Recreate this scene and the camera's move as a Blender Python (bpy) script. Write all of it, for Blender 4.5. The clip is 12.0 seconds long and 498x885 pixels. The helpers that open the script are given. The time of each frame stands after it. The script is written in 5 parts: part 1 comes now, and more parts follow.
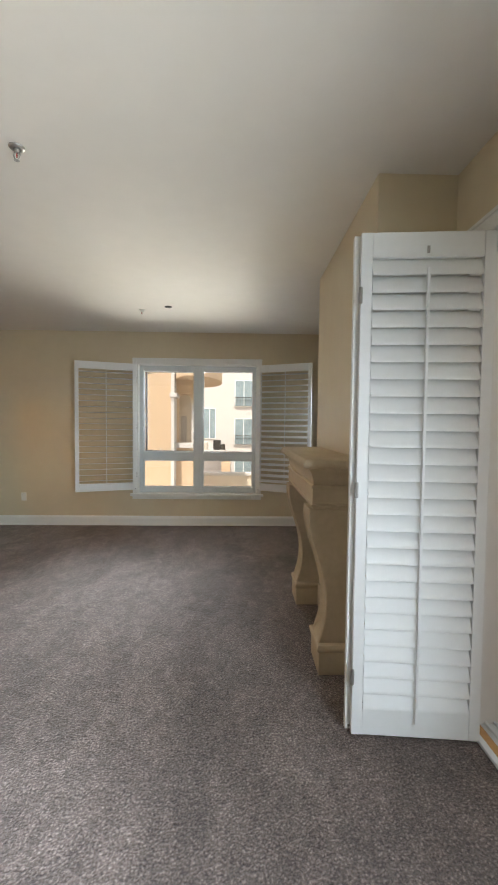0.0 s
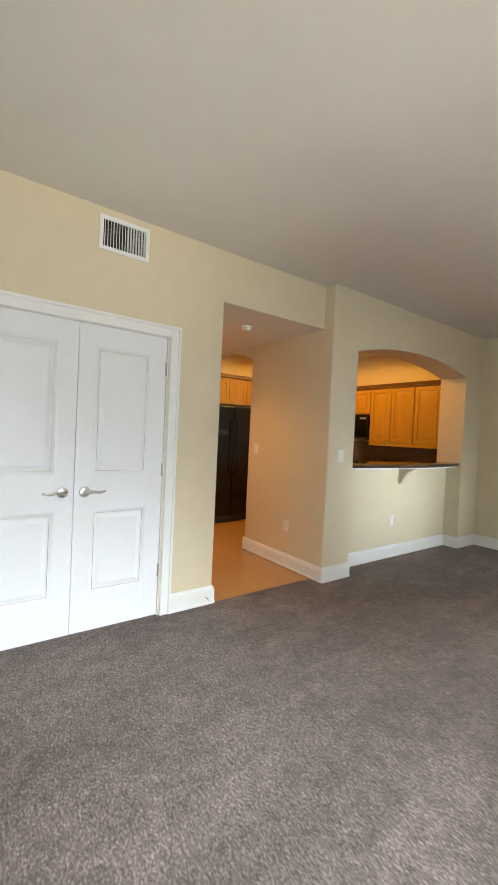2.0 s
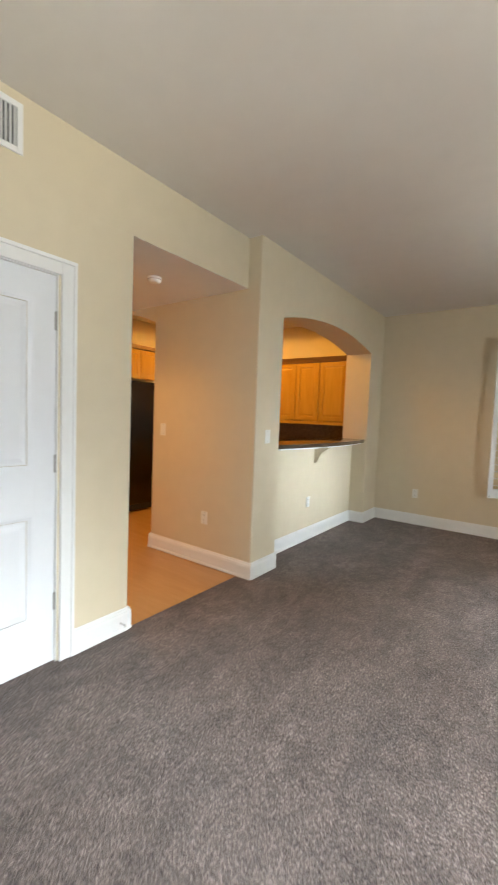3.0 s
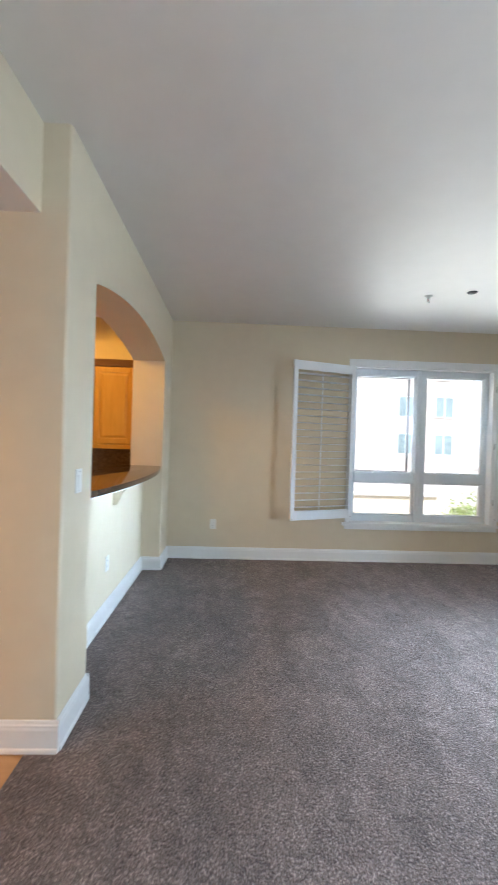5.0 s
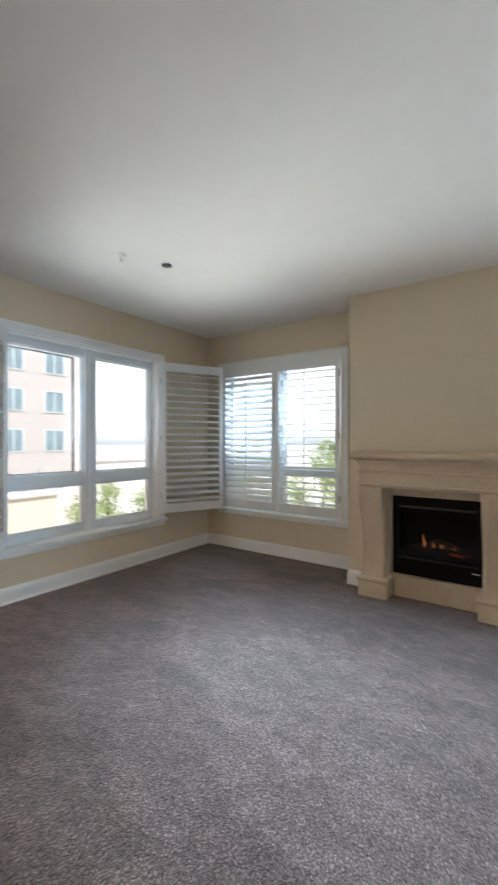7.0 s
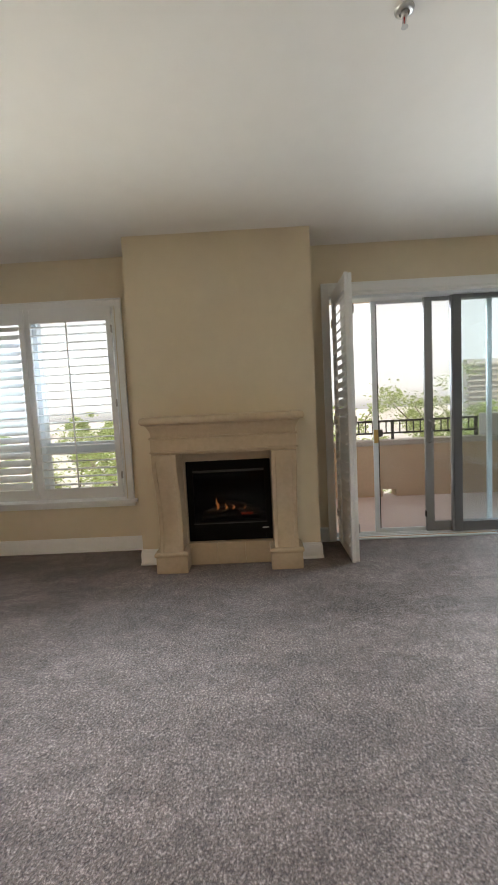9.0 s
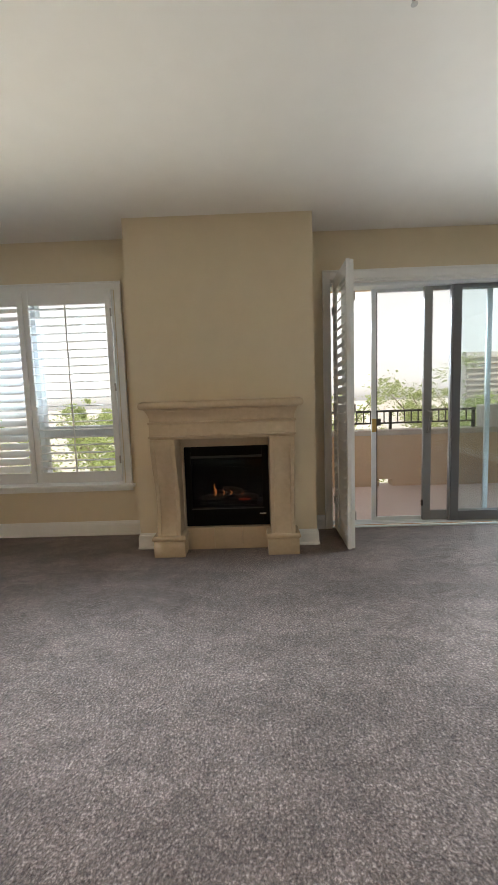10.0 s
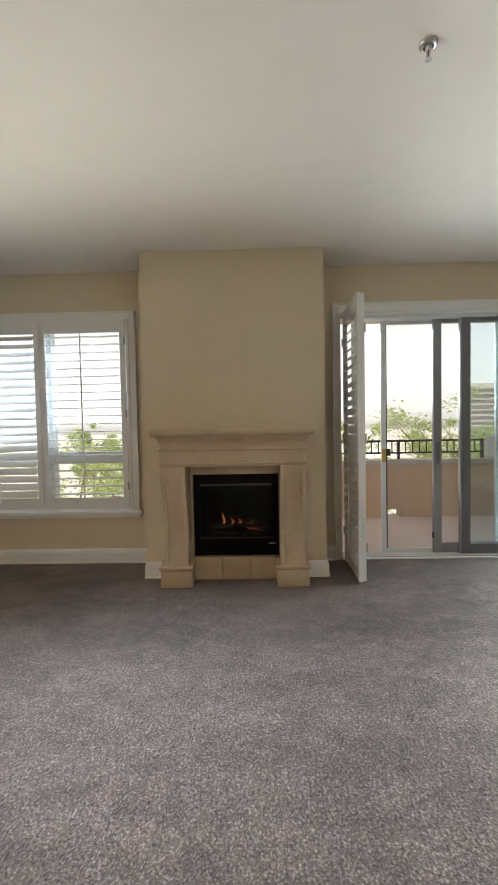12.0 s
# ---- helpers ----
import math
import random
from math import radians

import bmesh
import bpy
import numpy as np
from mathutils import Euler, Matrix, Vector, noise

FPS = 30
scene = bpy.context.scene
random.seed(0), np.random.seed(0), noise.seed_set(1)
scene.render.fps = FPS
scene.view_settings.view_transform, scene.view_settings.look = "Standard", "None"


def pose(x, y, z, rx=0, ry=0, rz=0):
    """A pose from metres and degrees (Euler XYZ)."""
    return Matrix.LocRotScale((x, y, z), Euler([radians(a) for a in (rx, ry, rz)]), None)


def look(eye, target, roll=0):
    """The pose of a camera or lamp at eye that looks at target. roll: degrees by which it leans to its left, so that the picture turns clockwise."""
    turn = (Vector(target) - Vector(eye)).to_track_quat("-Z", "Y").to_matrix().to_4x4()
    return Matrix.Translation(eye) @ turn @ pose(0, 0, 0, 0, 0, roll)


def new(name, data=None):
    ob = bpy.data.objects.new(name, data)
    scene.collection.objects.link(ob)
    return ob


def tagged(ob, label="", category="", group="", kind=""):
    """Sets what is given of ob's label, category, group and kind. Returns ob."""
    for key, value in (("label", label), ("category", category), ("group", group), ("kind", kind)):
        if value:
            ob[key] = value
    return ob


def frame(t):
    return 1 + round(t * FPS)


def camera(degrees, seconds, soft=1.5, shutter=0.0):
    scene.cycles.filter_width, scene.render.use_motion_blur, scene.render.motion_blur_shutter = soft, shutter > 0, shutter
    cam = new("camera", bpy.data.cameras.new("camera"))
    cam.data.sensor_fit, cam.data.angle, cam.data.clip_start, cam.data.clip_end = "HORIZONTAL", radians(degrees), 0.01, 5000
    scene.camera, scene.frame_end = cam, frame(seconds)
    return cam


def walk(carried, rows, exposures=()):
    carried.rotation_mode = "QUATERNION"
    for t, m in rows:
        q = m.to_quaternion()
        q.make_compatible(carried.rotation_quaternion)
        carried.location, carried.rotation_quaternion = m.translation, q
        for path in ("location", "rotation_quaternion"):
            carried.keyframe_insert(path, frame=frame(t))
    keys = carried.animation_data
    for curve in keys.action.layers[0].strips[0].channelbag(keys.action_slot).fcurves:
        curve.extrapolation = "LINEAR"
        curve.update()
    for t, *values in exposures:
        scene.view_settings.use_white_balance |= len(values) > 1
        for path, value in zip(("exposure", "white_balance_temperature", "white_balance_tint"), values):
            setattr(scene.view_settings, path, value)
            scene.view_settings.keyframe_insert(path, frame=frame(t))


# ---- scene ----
cam = camera(63.1, 12.0, soft=1.5, shutter=0.4)
PATH = [
    (0, (0.128, 0.121, 1.451), (0.174, 2.119, 1.364), 0.6),
    (0.5, (0.112, 0.093, 1.444), (0.052, 2.088, 1.319), -0.5),
    (1, (-0.036, 0.15, 1.445), (-0.329, 2.127, 1.381), 1.2),
    (1.2, (-0.164, 0.184, 1.440), (-0.854, 2.060, 1.357), 1.9),
    (1.3, (-0.250, 0.205, 1.430), (-1.204, 1.959, 1.315), 1.4),
    (1.5, (-0.459, 0.172, 1.351), (-1.815, 1.639, 1.243), 0.1),
    (2, (-0.884, 0.208, 1.342), (-2.498, 1.389, 1.298), 2.7),
    (2.5, (-1.222, 0.262, 1.327), (-2.719, 1.588, 1.283), 0.8),
    (3, (-1.568, 0.351, 1.334), (-2.752, 1.957, 1.204), 2.2),
    (3.2, (-1.726, 0.394, 1.307), (-2.781, 2.092, 1.231), 2.3),
    (4.8, (-2.663, 1.073, 1.347), (-2.712, 3.072, 1.378), 1.5),
    (5, (-2.713, 1.188, 1.393), (-2.638, 3.187, 1.379), 1.8),
    (5.5, (-2.873, 1.479, 1.385), (-2.238, 3.376, 1.397), 0.7),
    (6, (-2.902, 1.771, 1.349), (-1.952, 3.529, 1.438), 0.9),
    (6.5, (-2.921, 2.041, 1.349), (-1.666, 3.593, 1.468), 3.0),
    (7, (-2.891, 2.291, 1.356), (-1.262, 3.452, 1.352), -0.0),
    (7.2, (-2.858, 2.399, 1.346), (-1.118, 3.382, 1.272), 1.1),
    (7.5, (-2.825, 2.467, 1.352), (-0.978, 3.227, 1.258), 1.0),
    (7.7, (-2.716, 2.506, 1.329), (-0.820, 3.141, 1.290), 1.3),
    (9.3, (-2.572, 2.74, 1.27), (-0.58, 2.746, 1.086), -3.0),
    (9.5, (-2.573, 2.706, 1.26), (-0.585, 2.753, 1.05), -2.4),
    (10, (-2.585, 2.739, 1.253), (-0.596, 2.771, 1.047), -1.9),
    (10.5, (-2.593, 2.727, 1.284), (-0.601, 2.762, 1.117), -1.9),
    (11, (-2.586, 2.743, 1.292), (-0.59, 2.803, 1.165), -1.2),
    (11.5, (-2.584, 2.74, 1.287), (-0.588, 2.816, 1.191), -1.1),
    (12, (-2.576, 2.794, 1.263), (-0.578, 2.84, 1.191), -1.1),
]
EXPOSURES = [(0, 1.20, 7050, 11), (0.5, 1.18, 7150, 11), (1, 1.12, 7600, 12), (1.5, 1.25, 6850, 10), (2, 1.22, 7550, 13), (2.5, 1.30, 7450, 13), (3.2, 1.46, 7400, 13), (4.8, 1.76, 5950, 10), (5, 1.75, 5900, 10),
             (5.5, 1.66, 6050, 10), (6, 1.56, 6100, 10), (6.6, 1.44, 5950, 9), (7.7, 1.30, 6500, 10), (9.3, 1.20, 6950, 11), (12, 1.20, 7050, 11)]
walk(cam, [(t, look(eye, goal, roll)) for t, eye, goal, roll in PATH], EXPOSURES)

# ---- world, sun, large lights ----
world = bpy.data.worlds.new("sky")
scene.world = world
world.use_nodes = True
wn = world.node_tree.nodes
sky = wn.new("ShaderNodeTexSky")
sky.sky_type = "NISHITA"
sky.sun_disc = False
sky.sun_elevation, sky.sun_rotation = radians(58), radians(205)
sky.air_density, sky.dust_density = 1.0, 1.0
wn["Background"].inputs["Strength"].default_value = 0.11
haze = wn.new("ShaderNodeHueSaturation")
haze.inputs["Saturation"].default_value = 0.07
world.node_tree.links.new(sky.outputs["Color"], haze.inputs["Color"])
world.node_tree.links.new(haze.outputs["Color"], wn["Background"].inputs["Color"])

sun = new("sun", bpy.data.lights.new("sun", "SUN"))
sun.data.energy, sun.data.angle, sun.data.color = 2.5, radians(0.5), (1.0, 0.95, 0.88)
az, el = radians(205), radians(58)
sun.matrix_world = look((0, 0, 30), (-math.sin(az) * math.cos(el) * 10, -math.cos(az) * math.cos(el) * 10, 30 - math.sin(el) * 10))


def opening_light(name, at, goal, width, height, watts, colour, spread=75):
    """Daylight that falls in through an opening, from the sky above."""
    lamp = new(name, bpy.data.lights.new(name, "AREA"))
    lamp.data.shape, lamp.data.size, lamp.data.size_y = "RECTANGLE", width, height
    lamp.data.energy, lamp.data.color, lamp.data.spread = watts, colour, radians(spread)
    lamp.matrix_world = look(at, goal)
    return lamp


DAY = (0.70, 0.845, 1.0)
for tag, at, goal, w, h, watts, spread in (
        ("north", (-0.475, 6.20, 1.80), (-0.675, 5.20, 1.25), 1.5, 0.7, 10.5, 44),
        ("east", (1.52, 4.82, 1.70), (0.52, 4.76, 1.53), 1.5, 0.85, 8, 27),
        ("door", (1.62, 1.05, 1.85), (0.62, 0.98, 1.32), 1.2, 0.75, 18, 44),
        ("door_side", (1.30, -0.06, 1.05), (0.38, 0.30, 0.85), 0.58, 1.9, 25, 140)):
    opening_light("daylight_" + tag, at, goal, w, h, watts, DAY if tag != "east" else (0.62, 0.80, 1.0), spread)
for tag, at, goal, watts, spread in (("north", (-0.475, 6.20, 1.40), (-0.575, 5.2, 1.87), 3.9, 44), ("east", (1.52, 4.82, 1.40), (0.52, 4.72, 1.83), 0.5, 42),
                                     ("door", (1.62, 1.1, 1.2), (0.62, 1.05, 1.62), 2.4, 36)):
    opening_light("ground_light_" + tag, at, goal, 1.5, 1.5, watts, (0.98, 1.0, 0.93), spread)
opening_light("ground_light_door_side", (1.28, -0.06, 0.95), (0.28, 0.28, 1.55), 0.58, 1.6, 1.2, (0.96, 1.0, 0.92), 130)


def can_lamp(name, at, watts, colour, cone):
    """The lamp of a recessed ceiling light, shining down."""
    lamp = new(name, bpy.data.lights.new(name, "SPOT"))
    lamp.data.energy, lamp.data.color, lamp.data.shadow_soft_size = watts, colour, 0.16
    lamp.data.spot_size, lamp.data.spot_blend = radians(cone), 0.12 if cone > 170 else 1.0
    lamp.location = at


WARM = (1.0, 0.51, 0.09)
CANS = (("kitchen_can_light", (-4.55, 4.45, 2.74), 27, 177), ("kitchen_can_light", (-5.45, 4.55, 2.74), 27, 177), ("hall_can_light", (-4.48, 2.14, 2.35), 30, 135))
for name, (x, y, z), watts, cone in CANS:
    can_lamp(name.replace("light", "lamp"), (x, y, z - 0.03), watts, WARM if y > 3 else (1.0, 0.53, 0.18), cone)

# ---- materials ----


def material(name, colour, rough=0.6, metal=0.0, spread=0.12, grain=60.0, blotch=2.0, bump=0.1, bump_scale=None, distance=0.002,
             stretch=(1, 1, 1), spec=0.5, second=None):
    """A procedural surface: base colour varied at two scales, with fine relief. second: the colour that the blotches lean to."""
    m = bpy.data.materials.new(name)
    m.use_nodes = True
    nt = m.node_tree
    n, l = nt.nodes, nt.links
    b = n["Principled BSDF"]
    b.inputs["Roughness"].default_value, b.inputs["Metallic"].default_value = rough, metal
    b.inputs["Specular IOR Level"].default_value = spec
    co = n.new("ShaderNodeTexCoord")
    mp = n.new("ShaderNodeMapping")
    mp.inputs["Scale"].default_value = stretch
    l.new(co.outputs["Object"], mp.inputs["Vector"])
    fine, coarse = n.new("ShaderNodeTexNoise"), n.new("ShaderNodeTexNoise")
    fine.inputs["Scale"].default_value, fine.inputs["Detail"].default_value = grain, 5
    coarse.inputs["Scale"].default_value, coarse.inputs["Detail"].default_value = blotch, 3
    for t in (fine, coarse):
        l.new(mp.outputs["Vector"], t.inputs["Vector"])
    dark = tuple(c * (1 - spread) for c in colour)
    light = tuple(min(c * (1 + spread), 1) for c in (second or colour))
    r1 = n.new("ShaderNodeValToRGB")
    r1.color_ramp.elements[0].position, r1.color_ramp.elements[1].position = 0.3, 0.7
    r1.color_ramp.elements[0].color, r1.color_ramp.elements[1].color = (*dark, 1), (*light, 1)
    add = n.new("ShaderNodeMath")
    add.operation = "MULTIPLY_ADD"
    add.inputs[1].default_value = 0.5
    half = n.new("ShaderNodeMath")
    half.operation = "MULTIPLY"
    half.inputs[1].default_value = 0.5
    l.new(coarse.outputs["Fac"], half.inputs[0])
    l.new(fine.outputs["Fac"], add.inputs[0])
    l.new(half.outputs[0], add.inputs[2])
    l.new(add.outputs[0], r1.inputs["Fac"])
    l.new(r1.outputs["Color"], b.inputs["Base Color"])
    rr = n.new("ShaderNodeMapRange")
    rr.inputs["To Min"].default_value, rr.inputs["To Max"].default_value = max(rough - 0.08, 0.02), min(rough + 0.08, 1)
    l.new(coarse.outputs["Fac"], rr.inputs["Value"])
    l.new(rr.outputs["Result"], b.inputs["Roughness"])
    if bump:
        tex = fine
        if bump_scale:
            tex = n.new("ShaderNodeTexNoise")
            tex.inputs["Scale"].default_value, tex.inputs["Detail"].default_value = bump_scale, 3
            l.new(mp.outputs["Vector"], tex.inputs["Vector"])
        bp = n.new("ShaderNodeBump")
        bp.inputs["Strength"].default_value, bp.inputs["Distance"].default_value = bump, distance
        l.new(tex.outputs["Fac"], bp.inputs["Height"])
        l.new(bp.outputs["Normal"], b.inputs["Normal"])
    return m


def carpet_material():
    """Cut pile: heathered yarn in tufts a centimetre across, shade between tufts put into the colour, with the soft
    lanes that a vacuum cleaner leaves.
    """
    m = bpy.data.materials.new("carpet_pile")
    m.use_nodes = True
    nt = m.node_tree
    n, l = nt.nodes, nt.links
    b = n["Principled BSDF"]
    b.inputs["Roughness"].default_value, b.inputs["Specular IOR Level"].default_value = 0.95, 0.1
    b.inputs["Sheen Weight"].default_value, b.inputs["Sheen Roughness"].default_value = 0.2, 0.5
    co = n.new("ShaderNodeTexCoord")

    def noise_node(scale, detail, rough=0.5, src=None, twist=0.0):
        t = n.new("ShaderNodeTexNoise")
        t.inputs["Scale"].default_value, t.inputs["Detail"].default_value = scale, detail
        t.inputs["Roughness"].default_value, t.inputs["Distortion"].default_value = rough, twist
        l.new(src or co.outputs["Object"], t.inputs["Vector"])
        return t.outputs["Fac"]

    def maths(op, a, c):
        k = n.new("ShaderNodeMath")
        k.operation = op
        for i, v in enumerate((a, c)):
            if isinstance(v, float):
                k.inputs[i].default_value = v
            else:
                l.new(v, k.inputs[i])
        return k.outputs[0]

    def span(v, lo, hi, to_lo, to_hi):
        k = n.new("ShaderNodeMapRange")
        for name, q in (("From Min", lo), ("From Max", hi), ("To Min", to_lo), ("To Max", to_hi)):
            k.inputs[name].default_value = q
        l.new(v, k.inputs["Value"])
        return k.outputs["Result"]
    def stretched(turn_, scale):
        k = n.new("ShaderNodeMapping")
        k.inputs["Rotation"].default_value, k.inputs["Scale"].default_value = (0, 0, radians(turn_)), scale
        l.new(co.outputs["Object"], k.inputs["Vector"])
        return k.outputs["Vector"]
    tuft = noise_node(100.0, 4.0, 0.7)
    clump = noise_node(34.0, 3.0, 0.6)
    sweep = noise_node(1.5, 3.0, 0.5, stretched(32, (1.0, 0.35, 1)), 0.8)
    stroke = noise_node(5.0, 4.0, 0.62, stretched(-18, (1.0, 0.6, 1)), 0.9)
    scuff = noise_node(13.0, 3.0, 0.6, stretched(50, (1.0, 0.8, 1)), 0.5)
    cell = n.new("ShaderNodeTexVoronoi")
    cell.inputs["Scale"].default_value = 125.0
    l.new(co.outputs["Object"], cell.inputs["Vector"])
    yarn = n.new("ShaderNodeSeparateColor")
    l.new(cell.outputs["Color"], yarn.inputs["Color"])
    # light tuft middles, dark edges: shade of the gaps goes into the colour
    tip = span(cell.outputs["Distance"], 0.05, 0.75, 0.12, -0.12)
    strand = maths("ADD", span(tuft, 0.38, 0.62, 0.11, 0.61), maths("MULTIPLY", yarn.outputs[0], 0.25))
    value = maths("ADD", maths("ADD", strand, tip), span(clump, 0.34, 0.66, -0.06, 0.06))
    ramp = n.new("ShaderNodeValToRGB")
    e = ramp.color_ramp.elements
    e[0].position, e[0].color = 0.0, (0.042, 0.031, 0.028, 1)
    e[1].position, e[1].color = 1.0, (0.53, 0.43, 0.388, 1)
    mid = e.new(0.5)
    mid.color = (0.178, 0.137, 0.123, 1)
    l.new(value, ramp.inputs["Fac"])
    gain = maths("MULTIPLY", span(sweep, 0.40, 0.60, 0.86, 1.14), maths("MULTIPLY", span(stroke, 0.40, 0.62, 0.86, 1.15), span(scuff, 0.36, 0.64, 0.88, 1.13)))
    mixed = n.new("ShaderNodeVectorMath")
    mixed.operation = "SCALE"
    l.new(ramp.outputs["Color"], mixed.inputs[0])
    l.new(gain, mixed.inputs["Scale"])
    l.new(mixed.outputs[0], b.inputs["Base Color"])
    pile = maths("ADD", maths("ADD", tuft, tip), maths("MULTIPLY", scuff, 1.2))
    bp = n.new("ShaderNodeBump")
    bp.inputs["Strength"].default_value, bp.inputs["Distance"].default_value = 1.0, 0.013
    l.new(pile, bp.inputs["Height"])
    l.new(bp.outputs["Normal"], b.inputs["Normal"])
    return m


def wood_material(name, dark, light, rough, along="y", scale=1.0):
    """Wood with drawn-out grain along one axis."""
    m = bpy.data.materials.new(name)
    m.use_nodes = True
    nt = m.node_tree
    n, l = nt.nodes, nt.links
    b = n["Principled BSDF"]
    b.inputs["Roughness"].default_value = rough
    co, mp, info = n.new("ShaderNodeTexCoord"), n.new("ShaderNodeMapping"), n.new("ShaderNodeObjectInfo")
    s = {"x": (1.2, 14, 14), "y": (14, 1.2, 14), "z": (14, 14, 1.2)}[along]
    mp.inputs["Scale"].default_value = tuple(v * scale for v in s)
    l.new(co.outputs["Object"], mp.inputs["Vector"])
    shift = n.new("ShaderNodeVectorMath")
    shift.operation = "ADD"
    l.new(mp.outputs["Vector"], shift.inputs[0])
    l.new(info.outputs["Random"], shift.inputs[1])
    g1, g2 = n.new("ShaderNodeTexNoise"), n.new("ShaderNodeTexNoise")
    g1.inputs["Scale"].default_value, g1.inputs["Detail"].default_value, g1.inputs["Distortion"].default_value = 1.6, 6, 1.2
    g2.inputs["Scale"].default_value, g2.inputs["Detail"].default_value = 9, 3
    for g in (g1, g2):
        l.new(shift.outputs[0], g.inputs["Vector"])
    mix = n.new("ShaderNodeMath")
    mix.operation = "MULTIPLY_ADD"
    mix.inputs[1].default_value, mix.inputs[2].default_value = 0.35, 0.0
    l.new(g2.outputs["Fac"], mix.inputs[0])
    tot = n.new("ShaderNodeMath")
    tot.operation = "MULTIPLY_ADD"
    tot.inputs[1].default_value = 0.65
    l.new(g1.outputs["Fac"], tot.inputs[0])
    l.new(mix.outputs[0], tot.inputs[2])
    ramp = n.new("ShaderNodeValToRGB")
    e = ramp.color_ramp.elements
    e[0].position, e[0].color = 0.33, (*dark, 1)
    e[1].position, e[1].color = 0.66, (*light, 1)
    l.new(tot.outputs[0], ramp.inputs["Fac"])
    l.new(ramp.outputs["Color"], b.inputs["Base Color"])
    bp = n.new("ShaderNodeBump")
    bp.inputs["Strength"].default_value, bp.inputs["Distance"].default_value = 0.12, 0.001
    l.new(g2.outputs["Fac"], bp.inputs["Height"])
    l.new(bp.outputs["Normal"], b.inputs["Normal"])
    return m


def glass_material(name, tint, rough=0.0):
    m = bpy.data.materials.new(name)
    m.use_nodes = True
    b = m.node_tree.nodes["Principled BSDF"]
    b.inputs["Base Color"].default_value = (*tint, 1)
    b.inputs["Transmission Weight"].default_value, b.inputs["Roughness"].default_value, b.inputs["IOR"].default_value = 1.0, rough, 1.45
    return m


def screen_material():
    """Fly screen: fine dark wire that lets three quarters of the light through."""
    m = bpy.data.materials.new("fly_screen")
    m.use_nodes = True
    n, l = m.node_tree.nodes, m.node_tree.links
    clear, wire, mix = n.new("ShaderNodeBsdfTransparent"), n["Principled BSDF"], n.new("ShaderNodeMixShader")
    wire.inputs["Base Color"].default_value, wire.inputs["Roughness"].default_value = (0.25, 0.25, 0.25, 1), 0.7
    mix.inputs["Fac"].default_value = 0.10
    l.new(clear.outputs[0], mix.inputs[1])
    l.new(wire.outputs[0], mix.inputs[2])
    l.new(mix.outputs[0], n["Material Output"].inputs["Surface"])
    return m


def glow_material(name, colour, strength):
    m = bpy.data.materials.new(name)
    m.use_nodes = True
    b = m.node_tree.nodes["Principled BSDF"]
    b.inputs["Base Color"].default_value = (*colour, 1)
    b.inputs["Emission Color"].default_value, b.inputs["Emission Strength"].default_value = (*colour, 1), strength
    return m


def granite_material():
    m = material("dark_granite", (0.030, 0.022, 0.016), 0.10, spread=0.3, grain=160, blotch=40, bump=0.0, second=(0.075, 0.045, 0.026))
    return m


PAINT = material("cream_wall_paint", (0.67, 0.578, 0.418), 0.55, spread=0.03, grain=9, blotch=0.9, bump=0.10, bump_scale=170, distance=0.001, spec=0.35)
CEIL = material("white_ceiling_paint", (0.76, 0.725, 0.675), 0.7, spread=0.025, grain=7, blotch=0.7, bump=0.12, bump_scale=150, distance=0.001, spec=0.3)
TRIM = material("white_trim_paint", (0.80, 0.80, 0.78), 0.32, spread=0.02, grain=30, blotch=3, bump=0.05, bump_scale=60, distance=0.0006)
SHUT = material("white_shutter_paint", (0.80, 0.81, 0.80), 0.38, spread=0.02, grain=25, blotch=4, bump=0.04, bump_scale=80, distance=0.0005)
DOORP = material("white_door_paint", (0.76, 0.775, 0.79), 0.36, spread=0.015, grain=25, blotch=3, bump=0.06, bump_scale=220, distance=0.0006)
VINYL = material("white_window_vinyl", (0.74, 0.78, 0.80), 0.35, spread=0.02, grain=40, blotch=4, bump=0.02)
ALU = material("grey_door_aluminium", (0.25, 0.255, 0.26), 0.45, metal=0.2, spread=0.05, grain=90, blotch=5, bump=0.03)
ALUD = material("dark_grey_aluminium", (0.15, 0.158, 0.168), 0.45, metal=0.2, spread=0.06, grain=90, blotch=5, bump=0.03)
CARPET = carpet_material()
OAK = wood_material("honey_wood_floor", (0.50, 0.28, 0.12), (0.57, 0.335, 0.15), 0.25, "x", 0.8)
MAPLE = wood_material("maple_cabinet_wood", (0.50, 0.26, 0.034), (0.58, 0.32, 0.055), 0.30, "z", 0.6)
MAPLED = wood_material("dark_stained_moulding", (0.16, 0.08, 0.03), (0.25, 0.13, 0.05), 0.35, "x", 1.0)
STONE = material("cast_limestone", (0.50, 0.395, 0.265), 0.7, spread=0.06, grain=25, blotch=4, bump=0.12, bump_scale=120, distance=0.0015, second=(0.54, 0.43, 0.30))
TILE = material("limestone_tile", (0.52, 0.415, 0.29), 0.6, spread=0.07, grain=30, blotch=8, bump=0.12, bump_scale=90, distance=0.001)
GRANITE = granite_material()
BLACK = material("black_enamel", (0.005, 0.005, 0.0055), 0.22, spread=0.2, grain=50, blotch=6, bump=0.03, spec=0.5)
FIREBLACK = material("fire_surround_enamel", (0.0035, 0.0033, 0.0032), 0.6, spread=0.2, grain=50, blotch=6, bump=0.02, spec=0.08)
SPLASH = material("brown_granite_tile", (0.15, 0.085, 0.042), 0.15, spread=0.3, grain=140, blotch=30, bump=0.0, second=(0.22, 0.13, 0.07))
